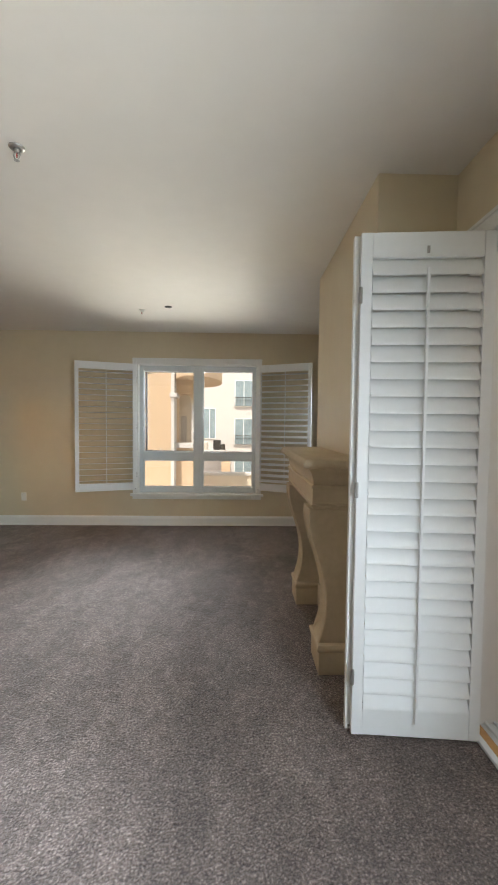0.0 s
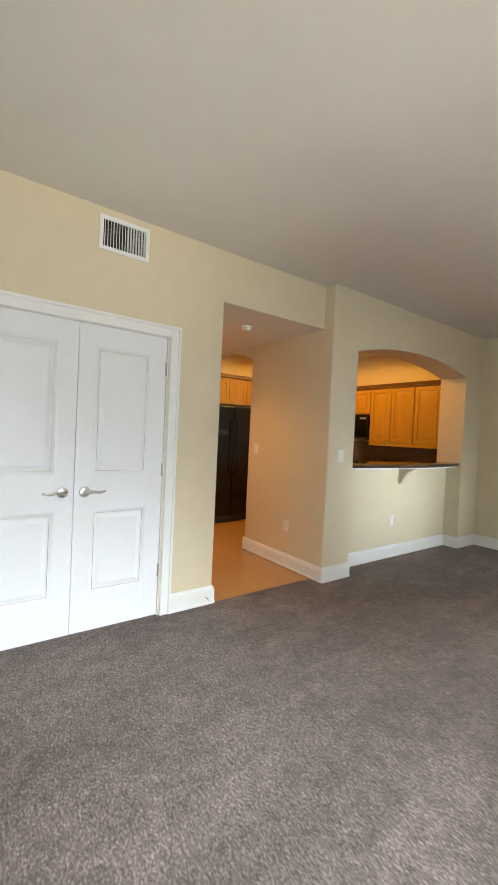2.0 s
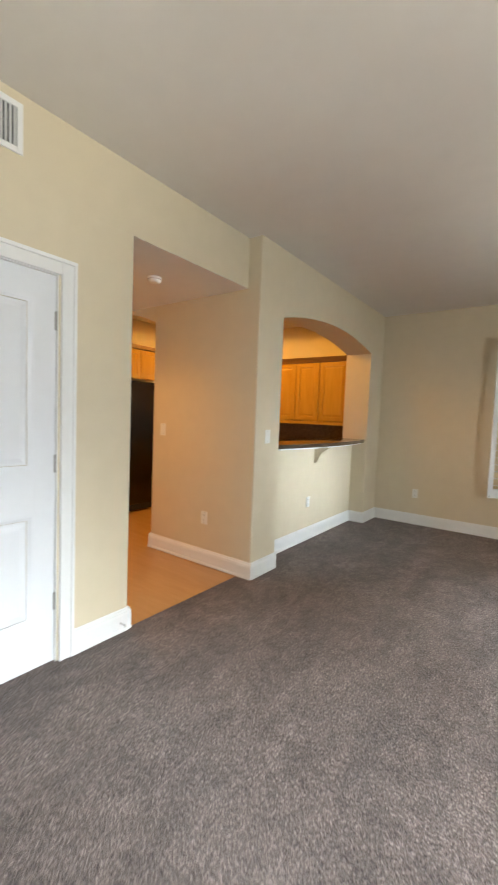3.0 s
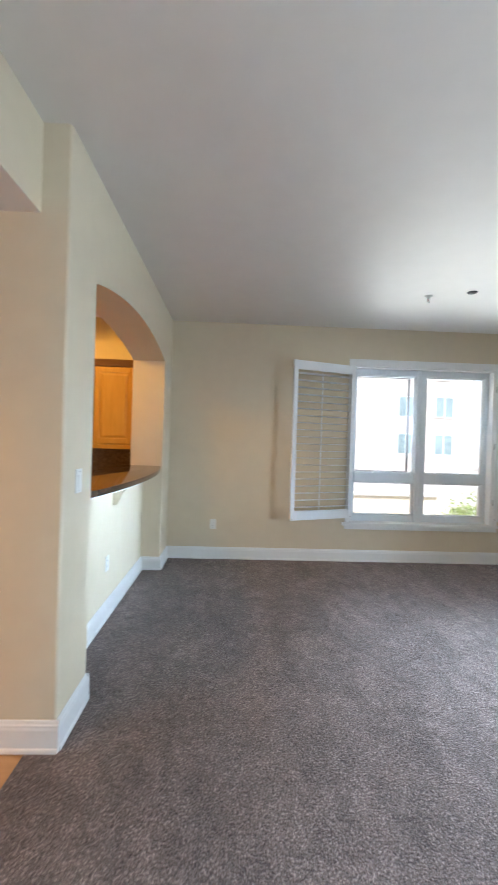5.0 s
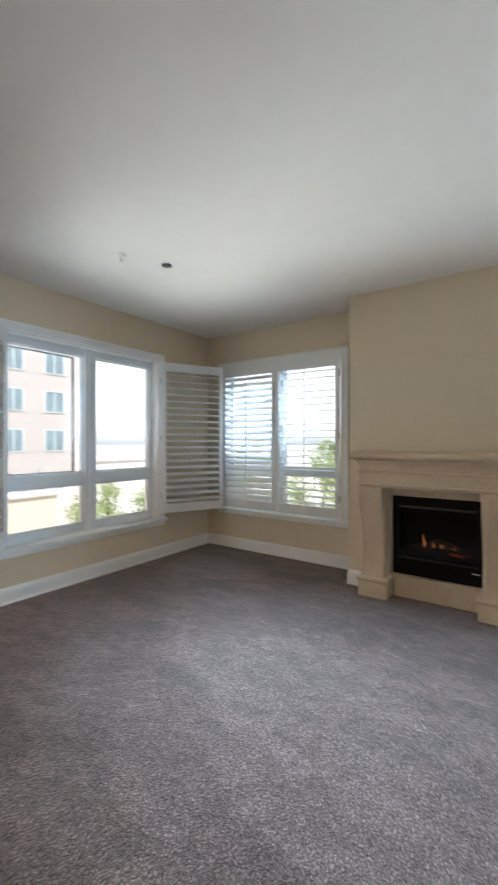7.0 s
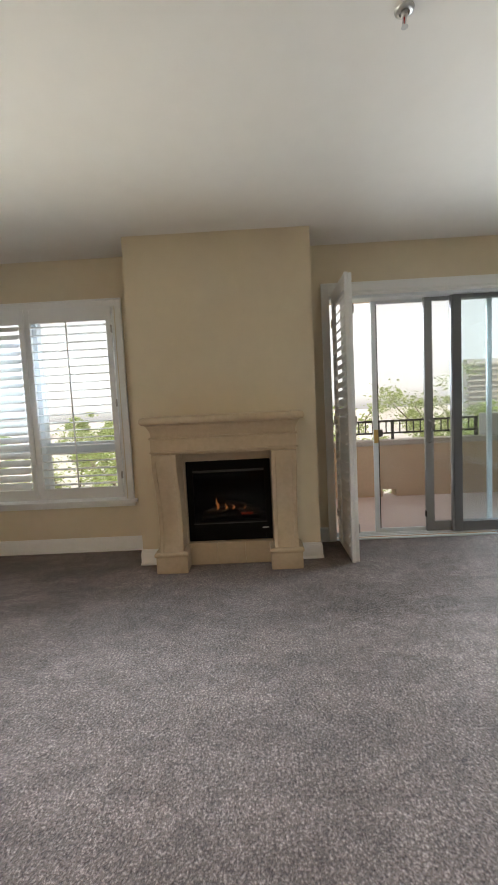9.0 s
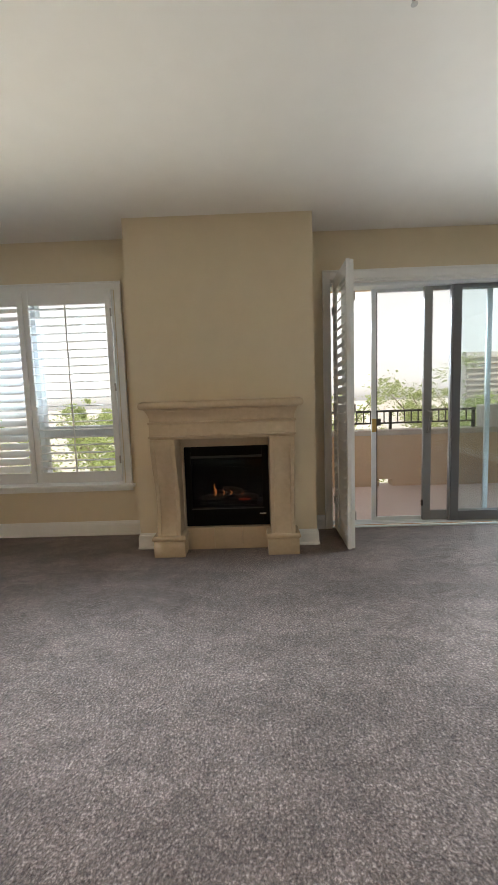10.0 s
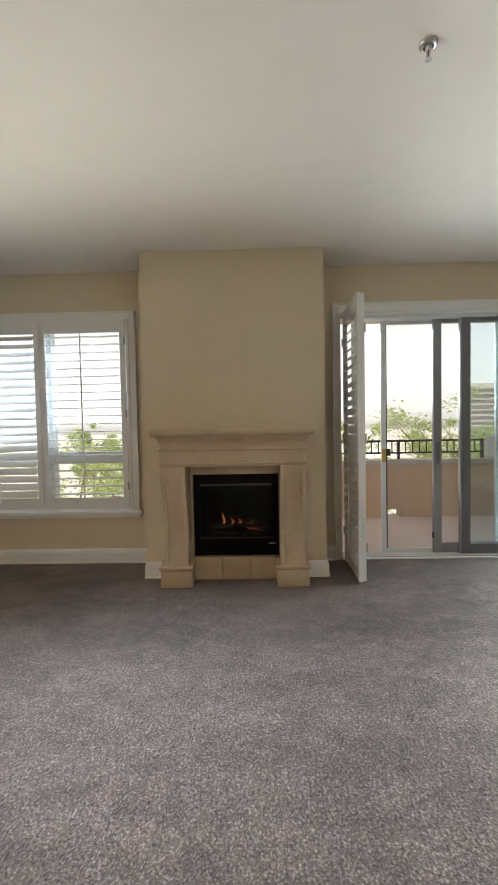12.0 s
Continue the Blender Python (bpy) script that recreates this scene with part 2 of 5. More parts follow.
MATTE = material("matte_black_metal", (0.02, 0.02, 0.02), 0.6, spread=0.2, grain=70, blotch=9, bump=0.1)
NICKEL = material("brushed_nickel", (0.55, 0.53, 0.50), 0.28, metal=1.0, spread=0.05, grain=200, blotch=20, bump=0.05)
STEEL = material("hinge_steel", (0.40, 0.39, 0.37), 0.35, metal=0.9, spread=0.08, grain=150, blotch=20, bump=0.05)
BRASS = material("aged_brass", (0.50, 0.33, 0.12), 0.35, metal=0.9, spread=0.1, grain=150, blotch=20, bump=0.05)
PLASTIC = material("white_plastic", (0.78, 0.77, 0.72), 0.35, spread=0.02, grain=60, blotch=8, bump=0.0)
SOOT = material("sooty_firebox", (0.008, 0.007, 0.006), 0.85, spread=0.35, grain=40, blotch=7, bump=0.3)
LOG = material("charred_ceramic_log", (0.06, 0.04, 0.03), 0.9, spread=0.5, grain=35, blotch=12, bump=0.6, distance=0.01, second=(0.16, 0.12, 0.09))
FLAME = glow_material("gas_flame", (1.0, 0.33, 0.08), 0.45)
LAMPGLOW = glow_material("warm_lamp_lens", (1.0, 0.72, 0.36), 6.0)
EMBER = glow_material("ember_glow", (0.8, 0.08, 0.03), 0.14)
GLASS = glass_material("window_glass", (0.97, 0.99, 0.99))
TINTED = glass_material("door_glass", (0.96, 0.985, 0.99))
TEAL = glass_material("fixed_door_glass", (0.79, 0.90, 0.92))
SASHGLASS = glass_material("grey_sash_glass", (0.80, 0.83, 0.84))
FIREGLASS = glass_material("smoked_fire_glass", (0.2, 0.2, 0.21))
FIREGLASS.node_tree.nodes["Principled BSDF"].inputs["IOR"].default_value = 1.22
SCREEN = screen_material()
STUCCO = material("peach_stucco", (0.58, 0.42, 0.285), 0.9, spread=0.06, grain=20, blotch=1.5, bump=0.4, bump_scale=60, distance=0.004)
CAP = material("grey_plaster_cap", (0.50, 0.45, 0.40), 0.85, spread=0.08, grain=25, blotch=3, bump=0.2, bump_scale=60, distance=0.003)
DECK = material("pinkish_balcony_concrete", (0.64, 0.53, 0.50), 0.5, spread=0.08, grain=30, blotch=2.5, bump=0.2, bump_scale=80, distance=0.002)
WHITEST = material("white_stucco", (0.60, 0.565, 0.545), 0.9, spread=0.04, grain=8, blotch=0.8, bump=0.3, bump_scale=30, distance=0.005)
PINKST = material("pale_pink_stucco", (0.57, 0.51, 0.485), 0.9, spread=0.05, grain=8, blotch=0.8, bump=0.3, bump_scale=30, distance=0.005)
BEIGE = material("pale_beige_stucco", (0.70, 0.60, 0.48), 0.9, spread=0.05, grain=8, blotch=0.8, bump=0.3, bump_scale=30, distance=0.005)
IRON = material("dark_bronze_iron", (0.05, 0.045, 0.04), 0.5, metal=0.4, spread=0.15, grain=60, blotch=10, bump=0.1)
PANEGREY = material("far_window_pane", (0.25, 0.32, 0.35), 0.12, spread=0.25, grain=3, blotch=0.7, bump=0.0)
ROOFING = material("pale_roofing", (0.62, 0.60, 0.58), 0.9, spread=0.1, grain=5, blotch=0.5, bump=0.2)
GROUND = material("pale_paved_ground", (0.46, 0.44, 0.41), 0.9, spread=0.15, grain=2, blotch=0.15, bump=0.2)
LEAF = material("tree_leaf", (0.24, 0.30, 0.13), 0.5, spread=0.4, grain=4, blotch=0.6, bump=0.0, second=(0.27, 0.34, 0.11))
thin = LEAF.node_tree.nodes.new("ShaderNodeBsdfTranslucent")
thin.inputs["Color"].default_value = (0.46, 0.53, 0.25, 1)
blend = LEAF.node_tree.nodes.new("ShaderNodeMixShader")
blend.inputs["Fac"].default_value = 0.45
LEAF.node_tree.links.new(LEAF.node_tree.nodes["Principled BSDF"].outputs[0], blend.inputs[1])
LEAF.node_tree.links.new(thin.outputs[0], blend.inputs[2])
LEAF.node_tree.links.new(blend.outputs[0], LEAF.node_tree.nodes["Material Output"].inputs["Surface"])
BARK = material("tree_bark", (0.16, 0.12, 0.09), 0.9, spread=0.3, grain=25, blotch=4, bump=0.6, distance=0.01, stretch=(1, 1, 0.25))

# ---- building helpers ----
BASIS = {}


def thing(name, label="", category="", at=(0, 0, 0), group="", kind="", m=None):
    """A top-level thing: an Empty at its base. m: its pose, when its parts are given in its own frame."""
    e = new(name)
    e.empty_display_size = 0.1
    e.matrix_basis = m if m is not None else Matrix.Translation(at)
    BASIS[e] = Matrix() if m is not None else Matrix.Translation(at).inverted()
    return tagged(e, label, category, group, kind)


def finish(name, bm, mat, smooth=None):
    bmesh.ops.recalc_face_normals(bm, faces=bm.faces[:])
    me = bpy.data.meshes.new(name)
    bm.to_mesh(me)
    bm.free()
    me.materials.append(mat)
    if smooth:
        me.polygons.foreach_set("use_smooth", [True] * len(me.polygons))
        me.set_sharp_from_angle(angle=radians(smooth))
    return me


def part(name, bm, mat, parent=None, label="", smooth=None):
    """One mesh object, under a thing or a part where one is given."""
    me = bm if isinstance(bm, bpy.types.Mesh) else finish(name, bm, mat, smooth)
    ob = new(name, me)
    if parent is not None:
        ob.parent = parent
        ob.matrix_parent_inverse = BASIS.get(parent, Matrix())
    return tagged(ob, label)


def structure(name, bm, mat, label, smooth=None):
    return tagged(part(name, bm, mat, smooth=smooth), label, kind="structure")


def box(lo, hi, bevel=0.0, bm=None, segments=2):
    """A box between two corners, with rounded edges, added to bm."""
    one = bmesh.new()
    lo, hi = [min(a, b) for a, b in zip(lo, hi)], [max(a, b) for a, b in zip(lo, hi)]
    bmesh.ops.create_cube(one, size=1, matrix=Matrix.LocRotScale([(a + b) / 2 for a, b in zip(lo, hi)], None, [b - a for a, b in zip(lo, hi)]))
    if bevel:
        bmesh.ops.bevel(one, geom=one.edges[:], offset=bevel, segments=segments, profile=0.6, affect="EDGES")
    return merge(bm, one)


def merge(bm, one):
    if bm is None:
        return one
    me = bpy.data.meshes.new("tmp")
    one.to_mesh(me)
    one.free()
    bm.from_mesh(me)
    bpy.data.meshes.remove(me)
    return bm


def extrude(poly, axis, a, b, bm=None, bevel=0.0):
    """A prism: poly in the plane across axis (two coordinates in the order of the other axes), from a to b along it."""
    one = bmesh.new()
    k = "xyz".index(axis)

    def at(p, v):
        q = list(p)
        q.insert(k, v)
        return one.verts.new(q)
    lo, hi = [at(p, a) for p in poly], [at(p, b) for p in poly]
    one.faces.new(lo)
    one.faces.new(hi)
    for i in range(len(poly)):
        j = (i + 1) % len(poly)
        one.faces.new((lo[i], lo[j], hi[j], hi[i]))
    if bevel:
        bmesh.ops.recalc_face_normals(one, faces=one.faces[:])
        bmesh.ops.bevel(one, geom=one.edges[:], offset=bevel, segments=2, profile=0.6, affect="EDGES")
    return merge(bm, one)


def tube(points, radius, sides=10, bm=None):
    """A round bar along points; radius may be one number or one a point."""
    one = bmesh.new()
    pts = [Vector(p) for p in points]
    rad = radius if isinstance(radius, (list, tuple)) else [radius] * len(pts)
    rings = []
    up = Vector((0.013, 0.021, 1))
    for i, p in enumerate(pts):
        d = (pts[min(i + 1, len(pts) - 1)] - pts[max(i - 1, 0)]).normalized()
        s = d.cross(up)
        s = s.normalized() if s.length > 0.05 else d.cross(Vector((1, 0, 0))).normalized()
        u = s.cross(d)
        rings.append([one.verts.new(p + rad[i] * (math.cos(2 * math.pi * k / sides) * s + math.sin(2 * math.pi * k / sides) * u)) for k in range(sides)])
    for r0, r1 in zip(rings, rings[1:]):
        for k in range(sides):
            one.faces.new((r0[k], r0[(k + 1) % sides], r1[(k + 1) % sides], r1[k]))
    one.faces.new(rings[0])
    one.faces.new(rings[-1])
    return merge(bm, one)


def lathe(profile, at, axis="z", sides=24, bm=None):
    """A turned shape from (radius, height) pairs."""
    one = bmesh.new()
    turn = {"z": Matrix(), "x": Matrix.Rotation(radians(90), 4, "Y"), "y": Matrix.Rotation(radians(-90), 4, "X")}[axis]
    rings = []
    for r, h in profile:
        rings.append([one.verts.new(Vector(at) + turn @ Vector((max(r, 1e-4) * math.cos(2 * math.pi * k / sides), max(r, 1e-4) * math.sin(2 * math.pi * k / sides), h)))
                      for k in range(sides)])
    for r0, r1 in zip(rings, rings[1:]):
        for k in range(sides):
            one.faces.new((r0[k], r0[(k + 1) % sides], r1[(k + 1) % sides], r1[k]))
    one.faces.new(rings[0])
    one.faces.new(rings[-1])
    return merge(bm, one)


def loft_u(profile, y0, y1, xf, xb, bm=None):
    """A moulding that runs round the front and both ends of a block: (offset, height) pairs from below."""
    one = bmesh.new()
    rings = [[one.verts.new(p) for p in ((xb, y0 - o, z), (xf - o, y0 - o, z), (xf - o, y1 + o, z), (xb, y1 + o, z))] for o, z in profile]
    for r0, r1 in zip(rings, rings[1:]):
        for k in range(4):
            one.faces.new((r0[k], r0[(k + 1) % 4], r1[(k + 1) % 4], r1[k]))
    one.faces.new(rings[0])
    one.faces.new(rings[-1])
    return merge(bm, one)


def arch_head(axis, u0, u1, v0, v1, spring, peak, top, bm, steps=28):
    """The wall over an arched opening that runs from u0 to u1 along axis x or y, v0 to v1 through the wall."""
    rise, half = peak - spring, (u1 - u0) / 2
    radius = (half * half + rise * rise) / (2 * rise)

    def height(u):
        d = u - (u0 + u1) / 2
        return peak - radius + math.sqrt(max(radius * radius - d * d, 0))
    us = [u0 + (u1 - u0) * i / steps for i in range(steps + 1)]
    poly = [(u, height(u)) for u in us] + [(u1, top), (u0, top)]
    one = bmesh.new()

    def at(u, z, v):
        return one.verts.new((u, v, z) if axis == "x" else (v, u, z))
    low0, low1 = [at(u, height(u), v0) for u in us], [at(u, height(u), v1) for u in us]
    top0, top1 = [at(u, top, v0) for u in us], [at(u, top, v1) for u in us]
    for i in range(steps):
        one.faces.new((low0[i], low0[i + 1], low1[i + 1], low1[i]))
        one.faces.new((low0[i], low0[i + 1], top0[i + 1], top0[i]))
        one.faces.new((low1[i], low1[i + 1], top1[i + 1], top1[i]))
        one.faces.new((top0[i], top0[i + 1], top1[i + 1], top1[i]))
    return merge(bm, one)


def round_corner(bm, x, y, r=0.018):
    """Rounds the upright edges of bm that stand at (x, y)."""
    edges = [e for e in bm.edges if all(abs(v.co.x - x) < 1e-4 and abs(v.co.y - y) < 1e-4 for v in e.verts)]
    if edges:
        bmesh.ops.bevel(bm, geom=edges, offset=r, segments=4, profile=0.5, affect="EDGES")

# ---- large structure ----
CEILING = 2.74
NORTH, EAST, BAR, CLOSET = 5.907, 1.236, -3.455, -3.58
SOUTH, WEST = -1.6, -6.75

bm = box((CLOSET, SOUTH, -0.25), (EAST, NORTH, 0.0))
box((-3.65, 3.345, -0.25), (CLOSET, 5.465, 0.0), bm=bm)
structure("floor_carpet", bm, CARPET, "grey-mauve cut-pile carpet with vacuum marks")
bm = box((WEST, 1.885, -0.25), (CLOSET, 3.345, -0.006))
box((WEST, 3.345, -0.25), (-3.65, NORTH, -0.006), bm=bm)
structure("floor_wood", bm, OAK, "honey-coloured glossy wood floor of hall and kitchen")
bm = box((WEST - 0.25, SOUTH - 0.12, CEILING), (EAST + 0.24, NORTH + 0.24, CEILING + 0.15))
structure("ceiling", bm, CEIL, "smooth white painted ceiling")
bm = box((WEST, 1.885, 2.35), (CLOSET - 0.003, 2.99, 2.3515))
box((WEST, 1.885, 2.3515), (CLOSET - 0.121, 2.99, CEILING), bm=bm)
structure("ceiling_hall", bm, CEIL, "dropped white ceiling of the hall")

bm = box((WEST, SOUTH, -0.25), (CLOSET - 0.0001, 1.885, -0.003))
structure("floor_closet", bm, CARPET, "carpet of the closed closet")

# north wall with its window opening
WN = (-1.33, 0.38, 0.455, 2.305)
bm = box((WEST - 0.25, NORTH, -0.25), (WN[0], NORTH + 0.24, CEILING))
box((WN[1], NORTH, -0.25), (EAST + 0.24, NORTH + 0.24, CEILING), bm=bm)
box((WN[0], NORTH, -0.25), (WN[1], NORTH + 0.24, WN[2]), bm=bm)
box((WN[0], NORTH, WN[3]), (WN[1], NORTH + 0.24, CEILING), bm=bm)
structure("wall_north", bm, PAINT, "cream painted wall with a large window")

# east wall with window and sliding door openings
WE = (4.0, 5.64, 0.50, 2.298)
DE = (-0.40, 2.045, 0.0, 2.318)
ET = EAST + 0.24
bm = box((EAST, WE[1], -0.25), (ET, NORTH, CEILING))
box((EAST, DE[1], -0.25), (ET, WE[0], CEILING), bm=bm)
box((EAST, WE[0], -0.25), (ET, WE[1], WE[2]), bm=bm)
box((EAST, WE[0], WE[3]), (ET, WE[1], CEILING), bm=bm)
box((EAST, DE[0], DE[3]), (ET, DE[1], CEILING), bm=bm)
box((EAST, DE[0], -0.25), (ET, DE[1], -0.02), bm=bm)
box((EAST, SOUTH - 0.12, -0.25), (ET, DE[0], CEILING), bm=bm)
structure("wall_east", bm, PAINT, "cream painted wall with a window and a sliding door")

bm = box((WEST - 0.25, SOUTH - 0.12, -0.25), (EAST, SOUTH, CEILING))
structure("wall_south", bm, PAINT, "plain cream painted wall")
bm = box((WEST - 0.25, SOUTH, -0.25), (WEST, NORTH, CEILING))
structure("wall_west", bm, PAINT, "plain cream painted wall")

# closet wall with the header over the hall
bm = box((CLOSET - 0.12, SOUTH, -0.003), (CLOSET, 0.239, CEILING))
box((CLOSET - 0.12, 1.435, -0.003), (CLOSET, 1.885, 2.352), bm=bm)
round_corner(bm, CLOSET, 1.885, 0.012)
box((CLOSET - 0.12, 0.239, 2.0), (CLOSET, 1.435, 2.352), bm=bm)
box((CLOSET - 0.12, 0.239, 2.352), (CLOSET, 2.99, CEILING), bm=bm)
structure("wall_closet", bm, PAINT, "cream painted wall with closet doors and a header over the hall", smooth=30)
bm = box((WEST, 1.765, -0.25), (CLOSET - 0.12, 1.885, CEILING))
structure("wall_hall_south", bm, PAINT, "plain cream painted hall wall")

# bar wall: two piers, a low wall set back, an arched opening
BACK = -3.785
bm = box((BACK, 2.99, -0.25), (BAR, 3.345, CEILING))
round_corner(bm, BAR, 2.99, 0.014)
box((BACK, 5.465, -0.25), (BAR, NORTH, CEILING), bm=bm)
box((BACK, 3.345, -0.25), (-3.65, 5.465, 1.048), bm=bm)
arch_head("y", 3.345, 5.465, BACK, BAR, 2.185, 2.315, CEILING, bm)
structure("wall_bar", bm, PAINT, "cream painted wall with an arched opening above a breakfast bar", smooth=30)

# hall side wall with its arch towards the kitchen
bm = box((-4.69, 2.99, -0.25), (BACK, 3.11, CEILING))
round_corner(bm, -4.69, 2.99, 0.012)
box((WEST, 2.99, -0.25), (-5.95, 3.11, CEILING), bm=bm)
arch_head("x", -5.95, -4.69, 2.99, 3.11, 2.20, 2.335, CEILING, bm)
structure("wall_hall_side", bm, PAINT, "cream painted hall wall with an arched opening", smooth=30)

# chimney breast with the cavity for the fire
CX, CY0, CY1 = 0.825, 2.232, 3.76
FY0, FY1, FZ0, FZ1 = 2.632, 3.351, 0.188, 0.880
bm = box((CX, CY0, -0.25), (EAST, FY0, CEILING))
box((CX, FY1, -0.25), (EAST, CY1, CEILING), bm=bm)
box((CX, FY0, -0.25), (EAST, FY1, FZ0), bm=bm)
box((CX, FY0, FZ1), (EAST, FY1, CEILING), bm=bm)
structure("wall_chimney", bm, PAINT, "cream painted chimney breast")


def baseboard(x0, y0, x1, y1, nx, ny):
    """A skirting board along a wall; (nx, ny) points into the room."""
    prof = [(0, 0), (0.023, 0), (0.0228, 0.010), (0.0205, 0.017), (0.016, 0.020), (0.016, 0.098), (0.013, 0.110), (0.013, 0.116), (0.008, 0.122), (0.006, 0.131), (0.003, 0.136), (0, 0.136)]
    bm = bmesh.new()
    r0, r1 = ([bm.verts.new((x + nx * d, y + ny * d, z)) for d, z in prof] for x, y in ((x0, y0), (x1, y1)))
    for i in range(len(prof)):
        j = (i + 1) % len(prof)
        bm.faces.new((r0[i], r0[j], r1[j], r1[i]))
    bm.faces.new(r0)
    bm.faces.new(r1)
    structure("baseboard", bm, TRIM, "white moulded baseboard")


B = 0.016
baseboard(BAR, NORTH, EAST, NORTH, 0, -1)
baseboard(EAST, NORTH - B, EAST, CY1 + B, -1, 0)
baseboard(EAST, CY1, CX - B, CY1, 0, 1)
baseboard(CX, CY1, CX, 3.585, -1, 0)
baseboard(CX, 2.405, CX, CY0, -1, 0)
baseboard(CX - B, CY0, EAST, CY0, 0, -1)
baseboard(EAST, CY0 - B, EAST, 2.094, -1, 0)
baseboard(EAST, -0.494, EAST, SOUTH, -1, 0)
baseboard(BAR, NORTH - B, BAR, 5.465, 1, 0)
baseboard(BAR + B, 5.465, -3.65, 5.465, 0, -1)
baseboard(-3.65, 5.465 - B, -3.65, 3.345 + B, 1, 0)
baseboard(-3.65, 3.345, BAR + B, 3.345, 0, 1)
baseboard(BAR, 3.345, BAR, 2.99, 1, 0)
baseboard(BAR + B, 2.99, -4.69 - B, 2.99, 0, -1)
baseboard(-4.69, 2.99, -4.69, 3.11, -1, 0)
baseboard(CLOSET, 1.885, CLOSET, 1.520, 1, 0)
baseboard(CLOSET + B, 1.885, CLOSET - 0.12, 1.885, 0, 1)
baseboard(CLOSET, 0.154, CLOSET, SOUTH, 1, 0)
baseboard(CLOSET, SOUTH, EAST, SOUTH, 0, 1)

# ---- windows and the sliding door ----


def casing(thing_, axis, u0, u1, z0, z1, wall, into, width=0.072):
    """Moulded casing: two legs and a head round an opening from u0 to u1. axis: along x or y; into: +1 or -1, towards the room."""
    def piece(ua, ub, za, zb, d, name="casing"):
        lo, hi = (ua, wall, za), (ub, wall + into * d, zb)
        if axis == "y":
            lo, hi = (wall, ua, za), (wall + into * d, ub, zb)
        part(name, box(lo, hi, 0.004), TRIM, thing_)
    for a, b in ((u0 - width, u0), (u1, u1 + width)):
        piece(a, b, z0, z1 + width, 0.018)
        edge = (a, a + 0.016) if a < u0 else (b - 0.016, b)
        piece(edge[0], edge[1], z0, z1 + width, 0.027)
    piece(u0, u1, z1, z1 + width, 0.018)
    piece(u0 - width, u1 + width, z1 + width - 0.002, z1 + width + 0.014, 0.027)


def north_window():
    w = thing("window_1", "white four-light window with a mid rail, upper sash ajar", "window", at=(-0.475, NORTH, 0.45), kind="structure")
    x0, x1, z0, z1 = WN
    casing(w, "x", x0 + 0.004, x1 - 0.004, z0, z1 - 0.004, NORTH, -1, 0.06)
    # stool and apron
    part("window_sill", box((x0 - 0.09, NORTH - 0.045, z0 - 0.03), (x1 + 0.09, NORTH + 0.20, z0 + 0.004), 0.006), TRIM, w)
    part("apron", box((x0 - 0.06, NORTH - 0.018, z0 - 0.075), (x1 + 0.06, NORTH, z0 - 0.03), 0.004), TRIM, w)
    # lining of the reveal
    for a, b in ((x0, x0 + 0.02), (x1 - 0.02, x1)):
        part("jamb_lining", box((a, NORTH, z0), (b, NORTH + 0.23, z1), 0.002), TRIM, w)
    part("head_lining", box((x0 + 0.02, NORTH, z1 - 0.02), (x1 - 0.02, NORTH + 0.23, z1), 0.002), TRIM, w)
    ya, yb = NORTH + 0.10, NORTH + 0.20
    gx = (x0 + 0.02, -1.262, -0.530, -0.408, 0.318, x1 - 0.02)
    gz = (z0 + 0.004, 0.535, 0.930, 1.045, 2.215, z1 - 0.02)
    fr = part("window_frame", box((gx[0], ya, gz[0]), (gx[1], yb, gz[5]), 0.006), VINYL, w)
    part("frame_stile", box((gx[4], ya, gz[0]), (gx[5], yb, gz[5]), 0.006), VINYL, w)
    part("mullion", box((gx[2], ya - 0.02, gz[0]), (gx[3], yb, gz[5]), 0.008), VINYL, w)
    part("mullion_bead", box((-0.492, ya - 0.032, gz[0]), (-0.446, ya - 0.018, gz[5]), 0.004), VINYL, w)
    for a, b in ((gx[1], gx[2]), (gx[3], gx[4])):
        part("bottom_rail", box((a, ya, gz[0]), (b, yb, gz[1]), 0.006), VINYL, w)
        part("mid_rail", box((a, ya - 0.012, gz[2]), (b, yb, gz[3]), 0.008), VINYL, w)
        part("top_rail", box((a, ya, gz[4]), (b, yb, gz[5]), 0.006), VINYL, w)
        for za, zb in ((gz[1], gz[2]), (gz[3], gz[4])):
            if (a, za) != (gx[1], gz[3]):
                pane = part("pane", box((a, ya + 0.05, za), (b, ya + 0.056, zb)), GLASS, w)
                pane.visible_shadow = False
            bead = box((a, ya + 0.02, za), (a + 0.014, ya + 0.05, zb), 0.003)
            box((b - 0.014, ya + 0.02, za), (b, ya + 0.05, zb), 0.003, bm=bead)
            box((a + 0.014, ya + 0.02, za), (b - 0.014, ya + 0.05, za + 0.014), 0.003, bm=bead)
            box((a + 0.014, ya + 0.02, zb - 0.014), (b - 0.014, ya + 0.05, zb), 0.003, bm=bead)
            part("glazing_bead", bead, VINYL, w)
    # the upper sash pushed outward on its stays, and its latch
    so, sx0, sx1 = NORTH + 0.27, gx[1] - 0.012, gx[2] - 0.002
    sash = box((sx0, so, gz[3] - 0.01), (sx0 + 0.030, so + 0.022, gz[4] + 0.012), 0.003)
    box((sx1 - 0.024, so, gz[3] - 0.01), (sx1, so + 0.022, gz[4] + 0.012), 0.003, bm=sash)
    box((sx0 + 0.030, so, gz[3] - 0.01), (sx1 - 0.024, so + 0.022, gz[3] + 0.012), 0.003, bm=sash)
    box((sx0 + 0.030, so, gz[4] - 0.004), (sx1 - 0.024, so + 0.022, gz[4] + 0.012), 0.003, bm=sash)
